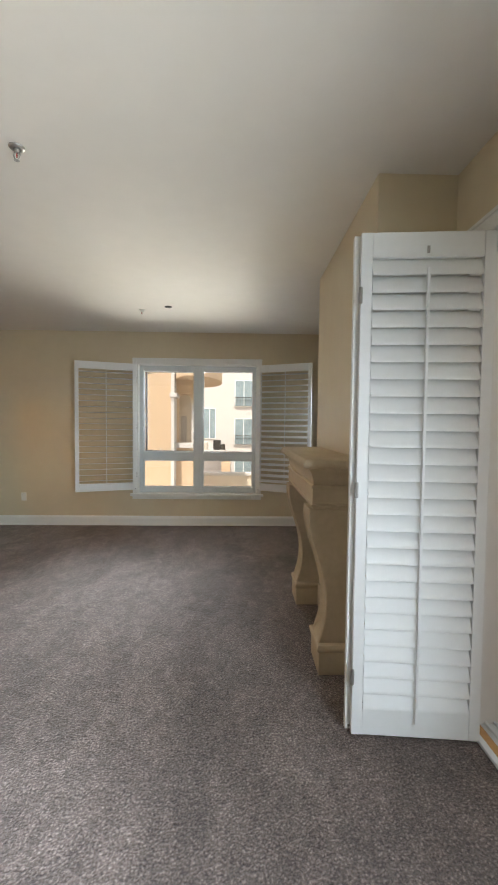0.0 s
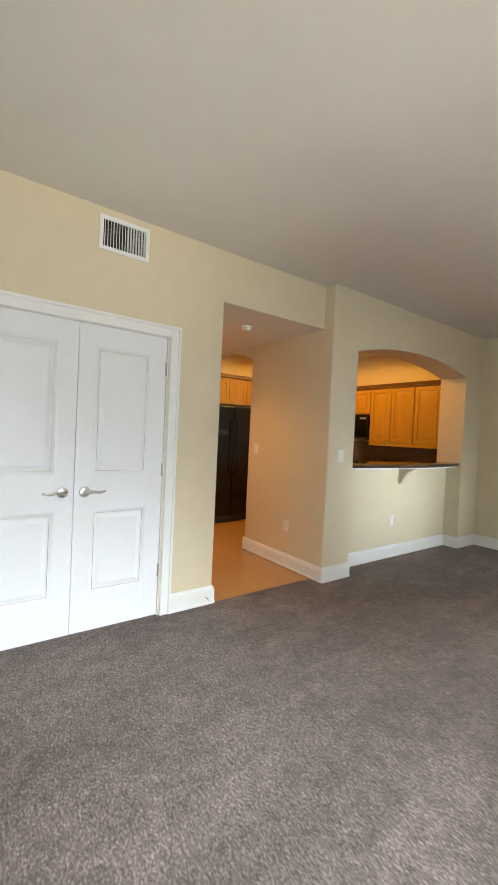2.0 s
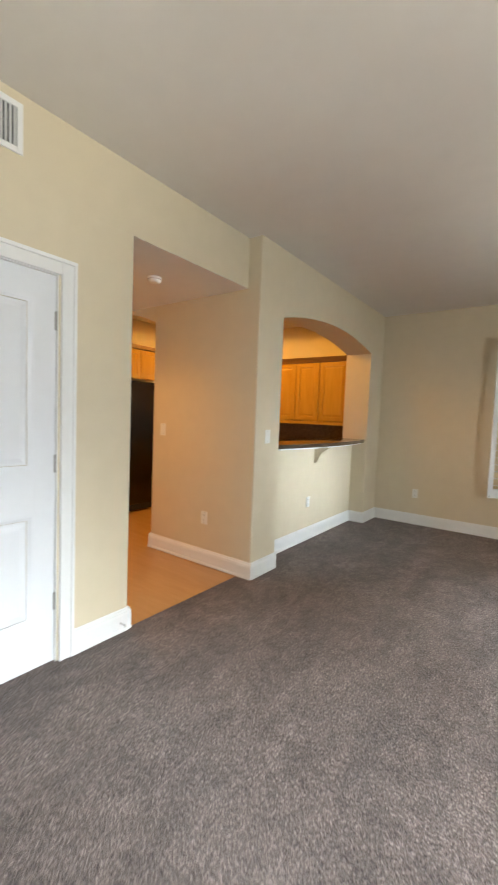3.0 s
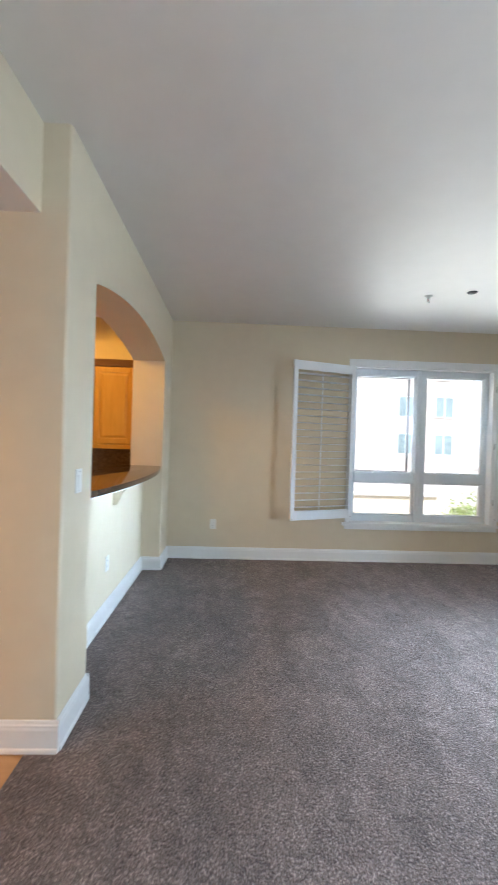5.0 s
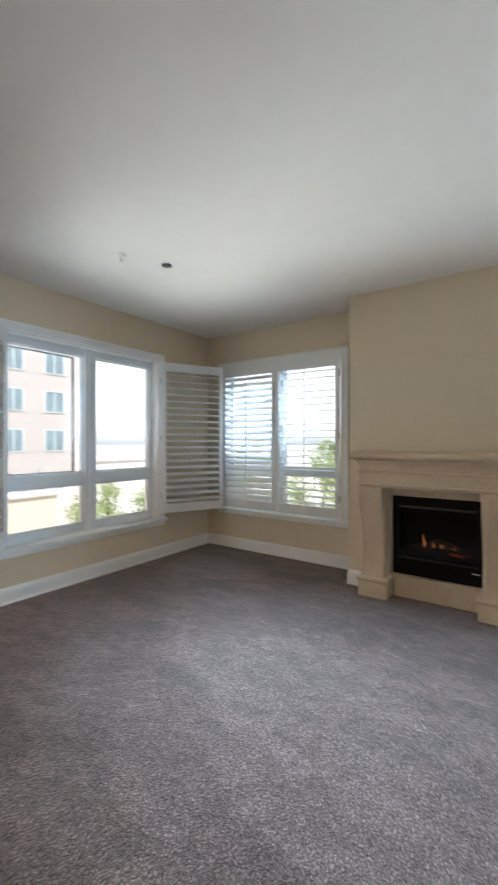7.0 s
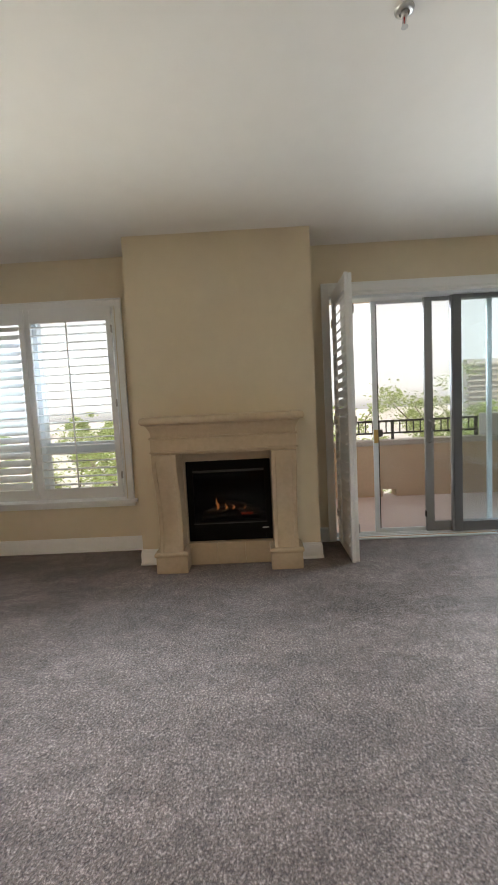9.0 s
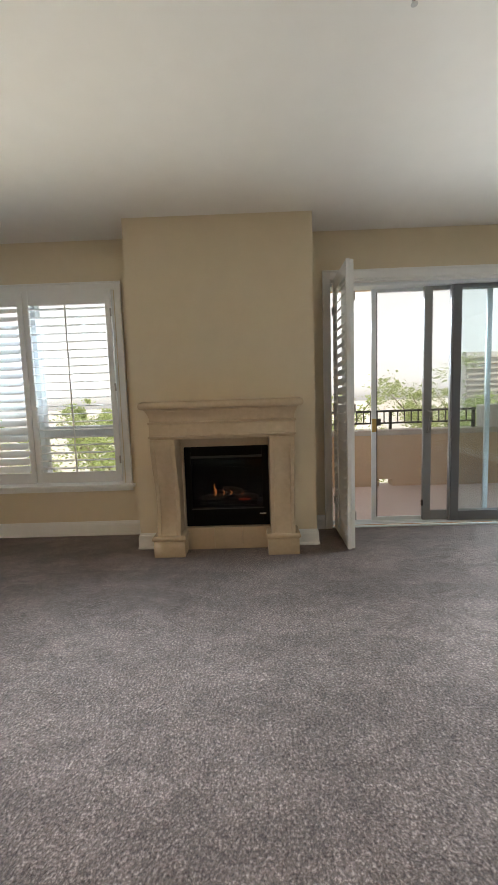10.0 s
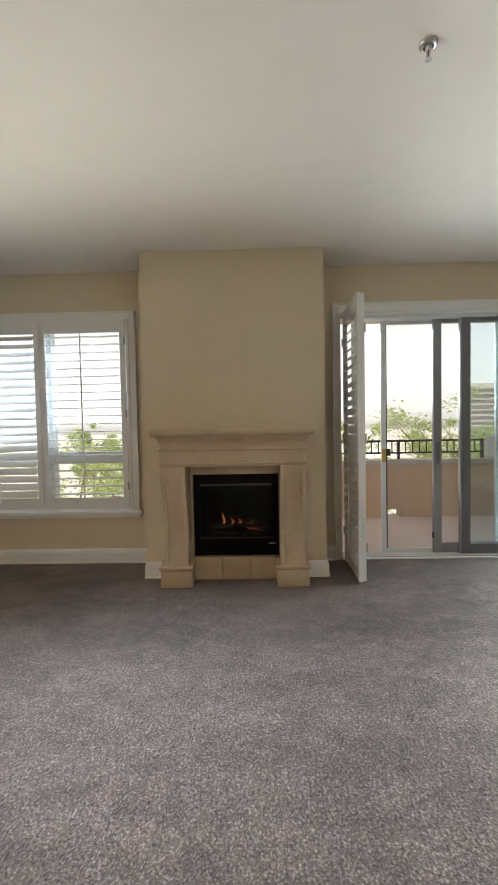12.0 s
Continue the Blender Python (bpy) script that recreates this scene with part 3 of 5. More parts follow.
    for z in (gz[3] + 0.02, gz[4] - 0.03):
        tube([(gx[1] + 0.03, ya + 0.06, z), (gx[1] + 0.10, so + 0.005, z)], 0.005, 6, bm=sash)
    part("open_sash", sash, ALUD, w, "dark grey sash pushed outward")
    pane = part("pane", box((sx0 + 0.030, so + 0.009, gz[3] + 0.012), (sx1 - 0.024, so + 0.013, gz[4] - 0.004)), SASHGLASS, w)
    pane.visible_shadow = False
    latch = box((-1.035, ya - 0.03, 1.045), (-0.985, ya - 0.002, 1.058), 0.003)
    tube([(-1.01, ya - 0.018, 1.055), (-1.008, ya - 0.03, 1.075), (-1.004, ya - 0.035, 1.105)], 0.006, 8, bm=latch)
    part("latch", latch, VINYL, w)


def east_window():
    w = thing("window_2", "white window behind louvred shutters, with a mid rail", "window", at=(EAST, 4.82, 0.45), kind="structure")
    y0, y1, z0, z1 = WE
    casing(w, "y", y0 - 0.012, y1 + 0.008, z0, z1, EAST, -1, 0.062)
    part("window_sill", box((EAST - 0.045, y0 - 0.10, z0 - 0.03), (EAST + 0.20, y1 + 0.09, z0 + 0.002), 0.006), TRIM, w)
    part("apron", box((EAST - 0.020, y0 - 0.075, z0 - 0.065), (EAST, y1 + 0.07, z0 - 0.03), 0.004), TRIM, w)
    for a, b in ((y0, y0 + 0.02), (y1 - 0.02, y1)):
        part("jamb_lining", box((EAST, a, z0), (EAST + 0.23, b, z1), 0.002), TRIM, w)
    part("head_lining", box((EAST, y0 + 0.02, z1 - 0.02), (EAST + 0.23, y1 - 0.02, z1), 0.002), TRIM, w)
    xa, xb = EAST + 0.12, EAST + 0.20
    gy = (y0 + 0.02, y0 + 0.07, 4.79, 4.91, y1 - 0.07, y1 - 0.02)
    gz = (z0, 0.56, 0.945, 1.06, 2.235, z1 - 0.02)
    part("window_frame", box((xa, gy[0], gz[0]), (xb, gy[1], gz[5]), 0.006), VINYL, w)
    part("frame_stile", box((xa, gy[4], gz[0]), (xb, gy[5], gz[5]), 0.006), VINYL, w)
    part("mullion", box((xa - 0.02, gy[2], gz[0]), (xb, gy[3], gz[5]), 0.008), VINYL, w)
    for a, b in ((gy[1], gy[2]), (gy[3], gy[4])):
        part("bottom_rail", box((xa, a, gz[0]), (xb, b, gz[1]), 0.006), VINYL, w)
        part("mid_rail", box((xa - 0.012, a, gz[2]), (xb, b, gz[3]), 0.008), VINYL, w)
        part("top_rail", box((xa, a, gz[4]), (xb, b, gz[5]), 0.006), VINYL, w)
        for za, zb in ((gz[1], gz[2]), (gz[3], gz[4])):
            pane = part("pane", box((xa + 0.04, a, za), (xa + 0.046, b, zb)), GLASS, w)
            pane.visible_shadow = False


def frame_parts(thing_, name, x, depth, y0, y1, z0, z1, side, top, bottom, mat, label=""):
    """A glazed or meshed leaf: stiles and rails in the plane x."""
    part(name + "_stile", box((x, y0, z0), (x + depth, y0 + side, z1), 0.004), mat, thing_, label)
    part(name + "_stile", box((x, y1 - side, z0), (x + depth, y1, z1), 0.004), mat, thing_, label)
    part(name + "_rail", box((x + 0.001, y0 + side, z0), (x + depth - 0.001, y1 - side, z0 + bottom), 0.004), mat, thing_, label)
    part(name + "_rail", box((x + 0.001, y0 + side, z1 - top), (x + depth - 0.001, y1 - side, z1), 0.004), mat, thing_, label)


def sliding_door():
    d = thing("door_1", "aluminium sliding glass door, slid half open, with a fly screen", "sliding door", at=(EAST, 0.8, 0.0), kind="structure")
    y0, y1, z0, z1 = DE
    casing(d, "y", y0 - 0.022, y1 - 0.020, 0.0, z1 - 0.004, EAST, -1, 0.066)
    for a, b in ((y0, y0 + 0.03), (y1 - 0.03, y1)):
        part("jamb_lining", box((EAST, a, -0.02), (EAST + 0.235, b, z1), 0.003), TRIM, d)
    part("head_lining", box((EAST, y0 + 0.03, z1 - 0.025), (EAST + 0.235, y1 - 0.03, z1), 0.003), TRIM, d)
    part("head_track", box((EAST + 0.05, y0 + 0.03, z1 - 0.052), (EAST + 0.215, y1 - 0.03, z1 - 0.025), 0.003), VINYL, d)
    part("threshold", box((EAST + 0.034, y0 + 0.03, -0.02), (EAST + 0.078, y1 - 0.03, 0.003), 0.002), OAK, d, "honey-coloured wooden threshold")
    part("carpet_strip", box((EAST + 0.002, y0 + 0.03, -0.02), (EAST + 0.033, y1 - 0.03, 0.012), 0.004), VINYL, d, "white metal carpet strip")
    track = box((EAST + 0.078, y0 + 0.03, -0.02), (EAST + 0.235, y1 - 0.03, 0.004), 0.002)
    for x in (0.10, 0.145, 0.19):
        box((EAST + x, y0 + 0.03, 0.004), (EAST + x + 0.012, y1 - 0.03, 0.016), 0.002, bm=track)
    part("sill_track", track, VINYL, d, "white metal sill track")
    # sliding leaf, pushed half open
    frame_parts(d, "leaf", EAST + 0.130, 0.035, -0.10, 1.107, 0.018, 2.264, 0.078, 0.035, 0.095, ALU)
    pane = part("pane", box((EAST + 0.145, -0.022, 0.115), (EAST + 0.151, 1.029, 2.229)), TINTED, d)
    pane.visible_shadow = False
    handle = tube([(EAST + 0.13, 1.072, 1.10), (EAST + 0.095, 1.062, 1.085), (EAST + 0.09, 1.057, 1.0), (EAST + 0.095, 1.062, 0.905), (EAST + 0.13, 1.072, 0.89)],
                  [0.012, 0.013, 0.012, 0.013, 0.012], 10)
    part("pull_handle", handle, ALU, d, smooth=40)
    part("interlock", box((EAST + 0.090, 0.857, 0.018), (EAST + 0.129, 0.871, 2.264), 0.002), ALU, d, "grey interlock strip")
    # fixed leaf
    frame_parts(d, "fixed_leaf", EAST + 0.085, 0.035, y0 + 0.03, 0.855, 0.018, 2.264, 0.078, 0.035, 0.095, ALUD)
    pane = part("pane", box((EAST + 0.10, y0 + 0.108, 0.115), (EAST + 0.106, 0.777, 2.229)), TEAL, d)
    pane.visible_shadow = False
    # fly screen
    frame_parts(d, "screen", EAST + 0.178, 0.025, 0.445, 1.592, 0.018, 2.264, 0.046, 0.030, 0.030, VINYL)
    part("gasket", box((EAST + 0.174, 1.538, 0.05), (EAST + 0.179, 1.546, 2.23)), MATTE, d)
    part("screen_mesh", box((EAST + 0.189, 0.491, 0.048), (EAST + 0.1895, 1.546, 2.234)), SCREEN, d)
    part("screen_latch", box((EAST + 0.160, 1.550, 0.905), (EAST + 0.179, 1.590, 1.035), 0.004), BRASS, d, "brass screen latch")
    part("latch_case", box((EAST + 0.168, 1.505, 0.965), (EAST + 0.179, 1.5495, 1.035), 0.003), IRON, d)
    part("corner_stop", box((EAST + 0.125, 1.105, 0.16), (EAST + 0.15, 1.117, 0.22), 0.002), MATTE, d)


north_window()
east_window()
sliding_door()

# ---- louvred shutters ----
LOUVRES = {}


def louvre_mesh(length):
    key = round(length, 3)
    if key not in LOUVRES:
        poly = [(0.0445 * math.cos(2 * math.pi * k / 14), 0.0052 * math.sin(2 * math.pi * k / 14)) for k in range(14)]
        LOUVRES[key] = finish("louver", extrude(poly, "x", 0, length), SHUT, smooth=50)
    return LOUVRES[key]


def shutter(m, w, h, low, high, count, tilt, label, group, hinge_end=0, stile=0.05, wobble=0.6, rod_len=None):
    """A louvred panel in its own frame: x along its width, z up, its face towards -y. tilt: degrees by which the louvres' front edges hang."""
    s = thing("shutter_panel", label, "window shutter", group=group, m=m)
    t = 0.014
    for a, b in ((0, stile), (w - stile, w)):
        part("stile", box((a, -t, 0), (b, t, h), 0.003), SHUT, s)
    part("bottom_rail", box((stile, -t + 0.002, 0.0), (w - stile, t - 0.002, low), 0.003), SHUT, s)
    part("top_rail", box((stile, -t + 0.002, high), (w - stile, t - 0.002, h), 0.003), SHUT, s)
    length = w - 2 * stile - 0.006
    pitch = (high - low) / count
    rod = []
    for i in range(count):
        z = low + pitch * (i + 0.5)
        a = radians(tilt + random.uniform(-wobble, wobble))
        ob = part("louver", louvre_mesh(length), SHUT, s)
        ob.matrix_basis = Matrix.Translation((stile + 0.003, 0, z)) @ Matrix.Rotation(a, 4, "X")
        rod.append((w / 2, -0.0445 * math.cos(a) - 0.007, z - 0.0445 * math.sin(a)))
    r = rod[0]
    bar = box((w / 2 - 0.006, r[1] - 0.005, rod[0][2] - 0.05), (w / 2 + 0.006, r[1] + 0.005, rod[-1][2] + 0.03), 0.002)
    part("tilt_rod", bar, SHUT, s)
    for px in (0.018, w - 0.018):
        part("magnet_catch", lathe([(0.006, 0.0), (0.006, 0.002), (0.003, 0.003)], (px, t, 0.018), "y", 10), STEEL, s)
    hx = w if hinge_end else 0
    for z in (0.12 * h, 0.5 * h, 0.88 * h):
        leaf = box((hx - 0.008, -t - 0.008, z - 0.035), (hx + 0.008, -t + 0.001, z + 0.035), 0.002)
        tube([(hx, -t - 0.006, z - 0.036), (hx, -t - 0.006, z + 0.036)], 0.005, 8, bm=leaf)
        part("hinge", leaf, STEEL, s, "steel butt hinge")
    return s


def placed(x0, y0, x1, y1, z):
    """The frame of a panel that stands from (x0, y0) towards (x1, y1)."""
    return Matrix.Translation((x0, y0, z)) @ Matrix.Rotation(math.atan2(y1 - y0, x1 - x0), 4, "Z")


GN, GE, GD = "shutters of the north window", "shutters of the east window", "bifold shutters of the sliding door"
shutter(placed(-1.325, 5.868, -2.086, 5.598, 0.520), 0.80, 1.765, 0.105, 1.665, 20, 2, "white louvred shutter panel swung open, louvres level", GN)
shutter(placed(1.085, 5.535, 0.375, 5.868, 0.520), 0.785, 1.765, 0.105, 1.665, 20, -18, "white louvred shutter panel swung open against the corner", GN, hinge_end=1)
shutter(placed(EAST - 0.012, 4.832, EAST - 0.012, 4.02, 0.525), 0.808, 1.785, 0.105, 1.655, 21, 2, "white louvred shutter panel closed, louvres level", GE, hinge_end=1)
shutter(placed(EAST - 0.012, 5.645, EAST - 0.012, 4.836, 0.525), 0.808, 1.785, 0.105, 1.655, 21, 38, "white louvred shutter panel closed, louvres half shut", GE)
shutter(placed(1.215, 1.986, 0.660, 1.992, 0.012), 0.575, 2.295, 0.11, 2.18, 27, 50, "white louvred bifold shutter leaf folded into the room", GD)
bifold = shutter(placed(0.662, 1.958, 1.24, 1.905, 0.012), 0.580, 2.295, 0.125, 2.185, 27, 66, "white louvred bifold shutter leaf with tilt rod, folded back", GD)
part("catch_plate", box((0.284, -0.018, 2.200), (0.296, -0.0125, 2.232), 0.002), STEEL, bifold, "small steel catch plate")

# ---- fireplace ----


def fire_leg(parent, y0, y1):
    """A scrolled leg: a bowed front with a sunk panel, on a plinth."""
    front = [(0.600, 0.178), (0.612, 0.215), (0.630, 0.275), (0.641, 0.345), (0.643, 0.420), (0.637, 0.495), (0.621, 0.575), (0.598, 0.650),
             (0.571, 0.725), (0.547, 0.800), (0.533, 0.870), (0.529, 0.930), (0.533, 0.968)]
    bm = bmesh.new()
    cols = [(y0, 0.006), (y0 + 0.006, 0.0), (y0 + 0.030, 0.0), (y0 + 0.033, 0.008), (y0 + 0.042, 0.014), (y1 - 0.042, 0.014), (y1 - 0.033, 0.008),
            (y1 - 0.030, 0.0), (y1 - 0.006, 0.0), (y1, 0.006)]
    # the sunk panel stops short of both ends
    rows = []
    for i, (x, z) in enumerate(front):
        sunk = 1.0 if 1 <= i <= len(front) - 3 else 0.0
        rows.append([bm.verts.new((x + (d if k in (0, 9) else d * sunk), y, z)) for k, (y, d) in enumerate(cols)])
    back = [[bm.verts.new((0.796, y, z)) for y in (y0, y1)] for _, z in front]
    for i in range(len(front) - 1):
        for k in range(len(cols) - 1):
            bm.faces.new((rows[i][k], rows[i][k + 1], rows[i + 1][k + 1], rows[i + 1][k]))
        bm.faces.new((rows[i][0], rows[i + 1][0], back[i + 1][0], back[i][0]))
        bm.faces.new((rows[i][-1], rows[i + 1][-1], back[i + 1][1], back[i][1]))
        bm.faces.new((back[i][0], back[i][1], back[i + 1][1], back[i + 1][0]))
    for r, b in ((rows[0], back[0]), (rows[-1], back[-1])):
        bm.faces.new(r + [b[1], b[0]])
    leg = part("leg", bm, STONE, parent, smooth=35)
    c = (y0 + y1) / 2
    w = 0.124
    part("plinth", loft_u([(0, 0.0), (0.002, 0.004), (0.002, 0.128), (0.0, 0.132), (0.004, 0.136), (0.012, 0.146), (0.014, 0.156), (0.012, 0.166), (0.004, 0.175), (-0.01, 0.178)],
                          c - w, c + w, 0.600, 0.812), STONE, leg, smooth=35)


def fireplace():
    f = thing("fireplace_mantel", "tan cast limestone mantel with scrolled legs on a chimney breast", "fireplace", at=(0.70, 2.99, 0.0))
    y0, y1 = 2.43, 3.565
    part("mantel_shelf", loft_u([(0.026, 1.1975), (0.027, 1.204), (0.046, 1.206), (0.056, 1.213), (0.062, 1.224), (0.062, 1.240), (0.057, 1.253), (0.047, 1.262), (0.034, 1.266)],
                                y0, y1, 0.55, CX - 0.002), STONE, f, smooth=40)
    part("cove", loft_u([(-0.006, 1.108), (-0.006, 1.122), (-0.003, 1.142), (0.003, 1.160), (0.011, 1.177), (0.019, 1.189), (0.020, 1.1970)], y0, y1, 0.55, CX - 0.002), STONE, f, smooth=40)
    part("frieze", loft_u([(0.004, 0.984), (0.009, 0.987), (0.009, 0.995), (0.004, 0.998), (0.0, 1.000), (0.0, 1.088), (0.006, 1.090), (0.009, 1.096), (0.008, 1.104), (0.002, 1.1075)],
                          y0, y1, 0.55, CX - 0.002), STONE, f, smooth=30)
    part("bed_mould", loft_u([(-0.014, 0.968), (-0.006, 0.969), (-0.002, 0.976), (-0.002, 0.9835)], y0, y1, 0.55, CX - 0.002), STONE, f, smooth=40)
    fire_leg(f, 3.368, 3.560)
    fire_leg(f, 2.436, 2.632)
    # facing behind the legs
    slab = box((0.796, 2.45, FZ1), (CX - 0.002, 3.55, 0.968), 0.003)
    box((0.797, 2.45, 0.0), (CX - 0.002, FY0, FZ1), 0.003, bm=slab)
    box((0.797, FY1, 0.0), (CX - 0.002, 3.55, FZ1), 0.003, bm=slab)
    part("facing", slab, TILE, f)
    for a, b in ((FY0, 2.872), (2.875, 3.110), (3.113, FY1)):
        part("hearth_tile", box((0.770, a, 0.0), (CX - 0.002, b, FZ0 - 0.003), 0.003), TILE, f)


def gas_insert():
    g = thing("gas_fireplace_insert", "black gas fire behind smoked glass with small flames burning", "gas fire", at=(0.90, 2.99, FZ0))
    y0, y1, z0, z1 = FY0 + 0.004, FY1 - 0.004, FZ0 + 0.004, FZ1 - 0.004
    xf, xb = 0.806, 1.15
    shell = box((xf + 0.03, y0, z0), (xb, y0 + 0.012, z1))
    box((xf + 0.03, y1 - 0.012, z0), (xb, y1, z1), bm=shell)
    box((xb - 0.012, y0 + 0.012, z0), (xb, y1 - 0.012, z1), bm=shell)
    box((xf + 0.03, y0 + 0.012, z0), (xb - 0.012, y1 - 0.012, z0 + 0.16), bm=shell)
    box((xf + 0.03, y0 + 0.012, z1 - 0.10), (xb - 0.012, y1 - 0.012, z1), bm=shell)
    part("firebox", shell, SOOT, g)
    gy0, gy1, gz0, gz1 = y0 + 0.055, y1 - 0.055, z0 + 0.16, z1 - 0.10
    face = box((xf, y0, z0), (xf + 0.03, gy0, z1), 0.002)
    box((xf, gy1, z0), (xf + 0.03, y1, z1), 0.002, bm=face)
    box((xf, gy0, z0), (xf + 0.03, gy1, gz0), 0.002, bm=face)
    box((xf, gy0, gz1), (xf + 0.03, gy1, z1), 0.002, bm=face)
    part("face_plate", face, FIREBLACK, g)
    part("glass_door", box((xf + 0.012, gy0, gz0), (xf + 0.016, gy1, gz1)), FIREGLASS, g).visible_shadow = False
    part("louvre_strip", box((xf - 0.004, gy0, gz1 + 0.004), (xf, gy1, gz1 + 0.022), 0.001), MATTE, g)
    part("bottom_rail", box((xf - 0.003, gy0 - 0.01, gz0 - 0.016), (xf, gy1 + 0.01, gz0 - 0.006), 0.001), MATTE, g)
    part("maker_plate", box((xf - 0.002, y0 + 0.03, z0 + 0.095), (xf, y0 + 0.085, z0 + 0.103), 0.0005), PLASTIC, g, "small white unreadable plate")
    part("burner_tray", box((0.88, 2.74, gz0), (1.06, 3.24, gz0 + 0.028), 0.006), SOOT, g)
    random.seed(4)
    for y, x, dz, turn, ln in ((2.83, 0.93, 0.065, 12, 0.20), (3.12, 0.94, 0.060, -14, 0.22), (2.98, 1.00, 0.085, 4, 0.32), (2.95, 0.95, 0.12, 40, 0.22)):
        a = radians(turn)
        pts = []
        for k in range(7):
            s = (k / 6 - 0.5) * ln
            pts.append((x + math.sin(a) * s + random.uniform(-0.006, 0.006), y + math.cos(a) * s, gz0 + dz + random.uniform(-0.006, 0.006)))
        part("log", tube(pts, [0.020, 0.027, 0.030, 0.028, 0.029, 0.025, 0.018], 10), LOG, g, smooth=60)
    for y, h, r in ((3.105, 0.105, 0.011), (3.03, 0.055, 0.007), (2.965, 0.045, 0.007), (2.865, 0.035, 0.006)):
        pts = [(0.895 + 0.004 * math.sin(k * 1.3), y + 0.008 * math.sin(k * 1.1 + y * 9), gz0 + 0.085 + h * k / 6) for k in range(7)]
        part("flame", tube(pts, [r * q for q in (0.5, 0.95, 1.0, 0.85, 0.6, 0.35, 0.08)], 8), FLAME, g, "orange gas flame", smooth=80)
    part("ember_bed", tube([(0.890, 2.80 + 0.012 * k, gz0 + 0.045 + 0.004 * math.sin(k * 2.1)) for k in range(9)], 0.008, 8), EMBER, g, "dull red glowing embers")


fireplace()
gas_insert()

# ---- panelled doors, in a frame of their own: x along the width, z up, face towards -y ----


def raised_field(x0, x1, z0, z1, y, depth, border):
    """A raised panel in a sunk frame, its field standing proud."""
    bm = bmesh.new()
    rings = []
    for inset, d in ((0, depth), (0.010, depth), (0.016, depth * 0.85), (border, depth * 0.25), (border + 0.006, depth * 0.2)):
        rings.append([bm.verts.new((x, y + d, z)) for x, z in ((x0 + inset, z0 + inset), (x1 - inset, z0 + inset), (x1 - inset, z1 - inset), (x0 + inset, z1 - inset))])
    for a, b in zip(rings, rings[1:]):
        for k in range(4):
            bm.faces.new((a[k], a[(k + 1) % 4], b[(k + 1) % 4], b[k]))
    bm.faces.new(rings[-1])
    return bm


def ogee_frame(x0, x1, z0, z1, y, depth, width):
    """The sloped moulding round a sunk panel."""
    bm = bmesh.new()
    rings = []
    for inset, d in ((0, 0), (width * 0.35, 0.001), (width * 0.5, depth * 0.45), (width, depth)):
        rings.append([bm.verts.new((x, y + d, z)) for x, z in ((x0 + inset, z0 + inset), (x1 - inset, z0 + inset), (x1 - inset, z1 - inset), (x0 + inset, z1 - inset))])
    for a, b in zip(rings, rings[1:]):
        for k in range(4):
            bm.faces.new((a[k], a[(k + 1) % 4], b[(k + 1) % 4], b[k]))
    return bm


def lever(parent, x, z, way):
    """A lever on a round rose; way: +1 or -1 along x."""
    bm = lathe([(0.034, 0.0), (0.034, -0.004), (0.030, -0.010), (0.018, -0.013), (0.011, -0.015), (0.011, -0.048), (0.006, -0.052)], (x, -0.001, z), "y", 24)
    pts = [(x, -0.046, z), (x + way * 0.02, -0.050, z + 0.002), (x + way * 0.05, -0.050, z + 0.004), (x + way * 0.085, -0.048, z - 0.003), (x + way * 0.115, -0.046, z + 0.004), (x + way * 0.122, -0.046, z + 0.006)]
    tube(pts, [0.010, 0.010, 0.009, 0.008, 0.007, 0.004], 10, bm=bm)
    part("lever_handle", bm, NICKEL, parent, "brushed nickel lever handle", smooth=40)


def closet_door(name, m, w, h, hinge_right, label):
    d = thing(name, label, "closet door", m=m, kind="structure")
    s, y = 0.105, 0.0
    za, zb, zc, zd = 0.235, 0.80, 1.02, h - 0.125
    t = 0.035
    frame_ = box((0, 0, 0), (s, t, h), 0.0015)
    box((w - s, 0, 0), (w, t, h), 0.0015, bm=frame_)
    for a, b in ((0, za), (zb, zc), (zd, h)):
        box((s, 0, a), (w - s, t, b), bm=frame_)
    leaf = part("door_leaf", frame_, DOORP, d)
    for a, b in ((za, zb), (zc, zd)):
        part("panel_moulding", ogee_frame(s, w - s, a, b, 0.0, 0.013, 0.028), DOORP, leaf, smooth=50)
        part("door_panel", raised_field(s + 0.03, w - s - 0.03, a + 0.03, b - 0.03, 0.003, 0.011, 0.034), DOORP, leaf)
    lever(d, w - 0.065 if not hinge_right else 0.065, 0.915, -1 if not hinge_right else 1)
    hx = w + 0.004 if hinge_right else -0.004
    for z in (0.325, 1.05, 1.77):
        hb = box((hx - 0.010, -0.006, z - 0.045), (hx + 0.010, 0.004, z + 0.045), 0.001)
        tube([(hx, -0.006, z - 0.047), (hx, -0.006, z + 0.047)], 0.007, 10, bm=hb)
        part("hinge", hb, STEEL, d, "steel butt hinge")
    return d


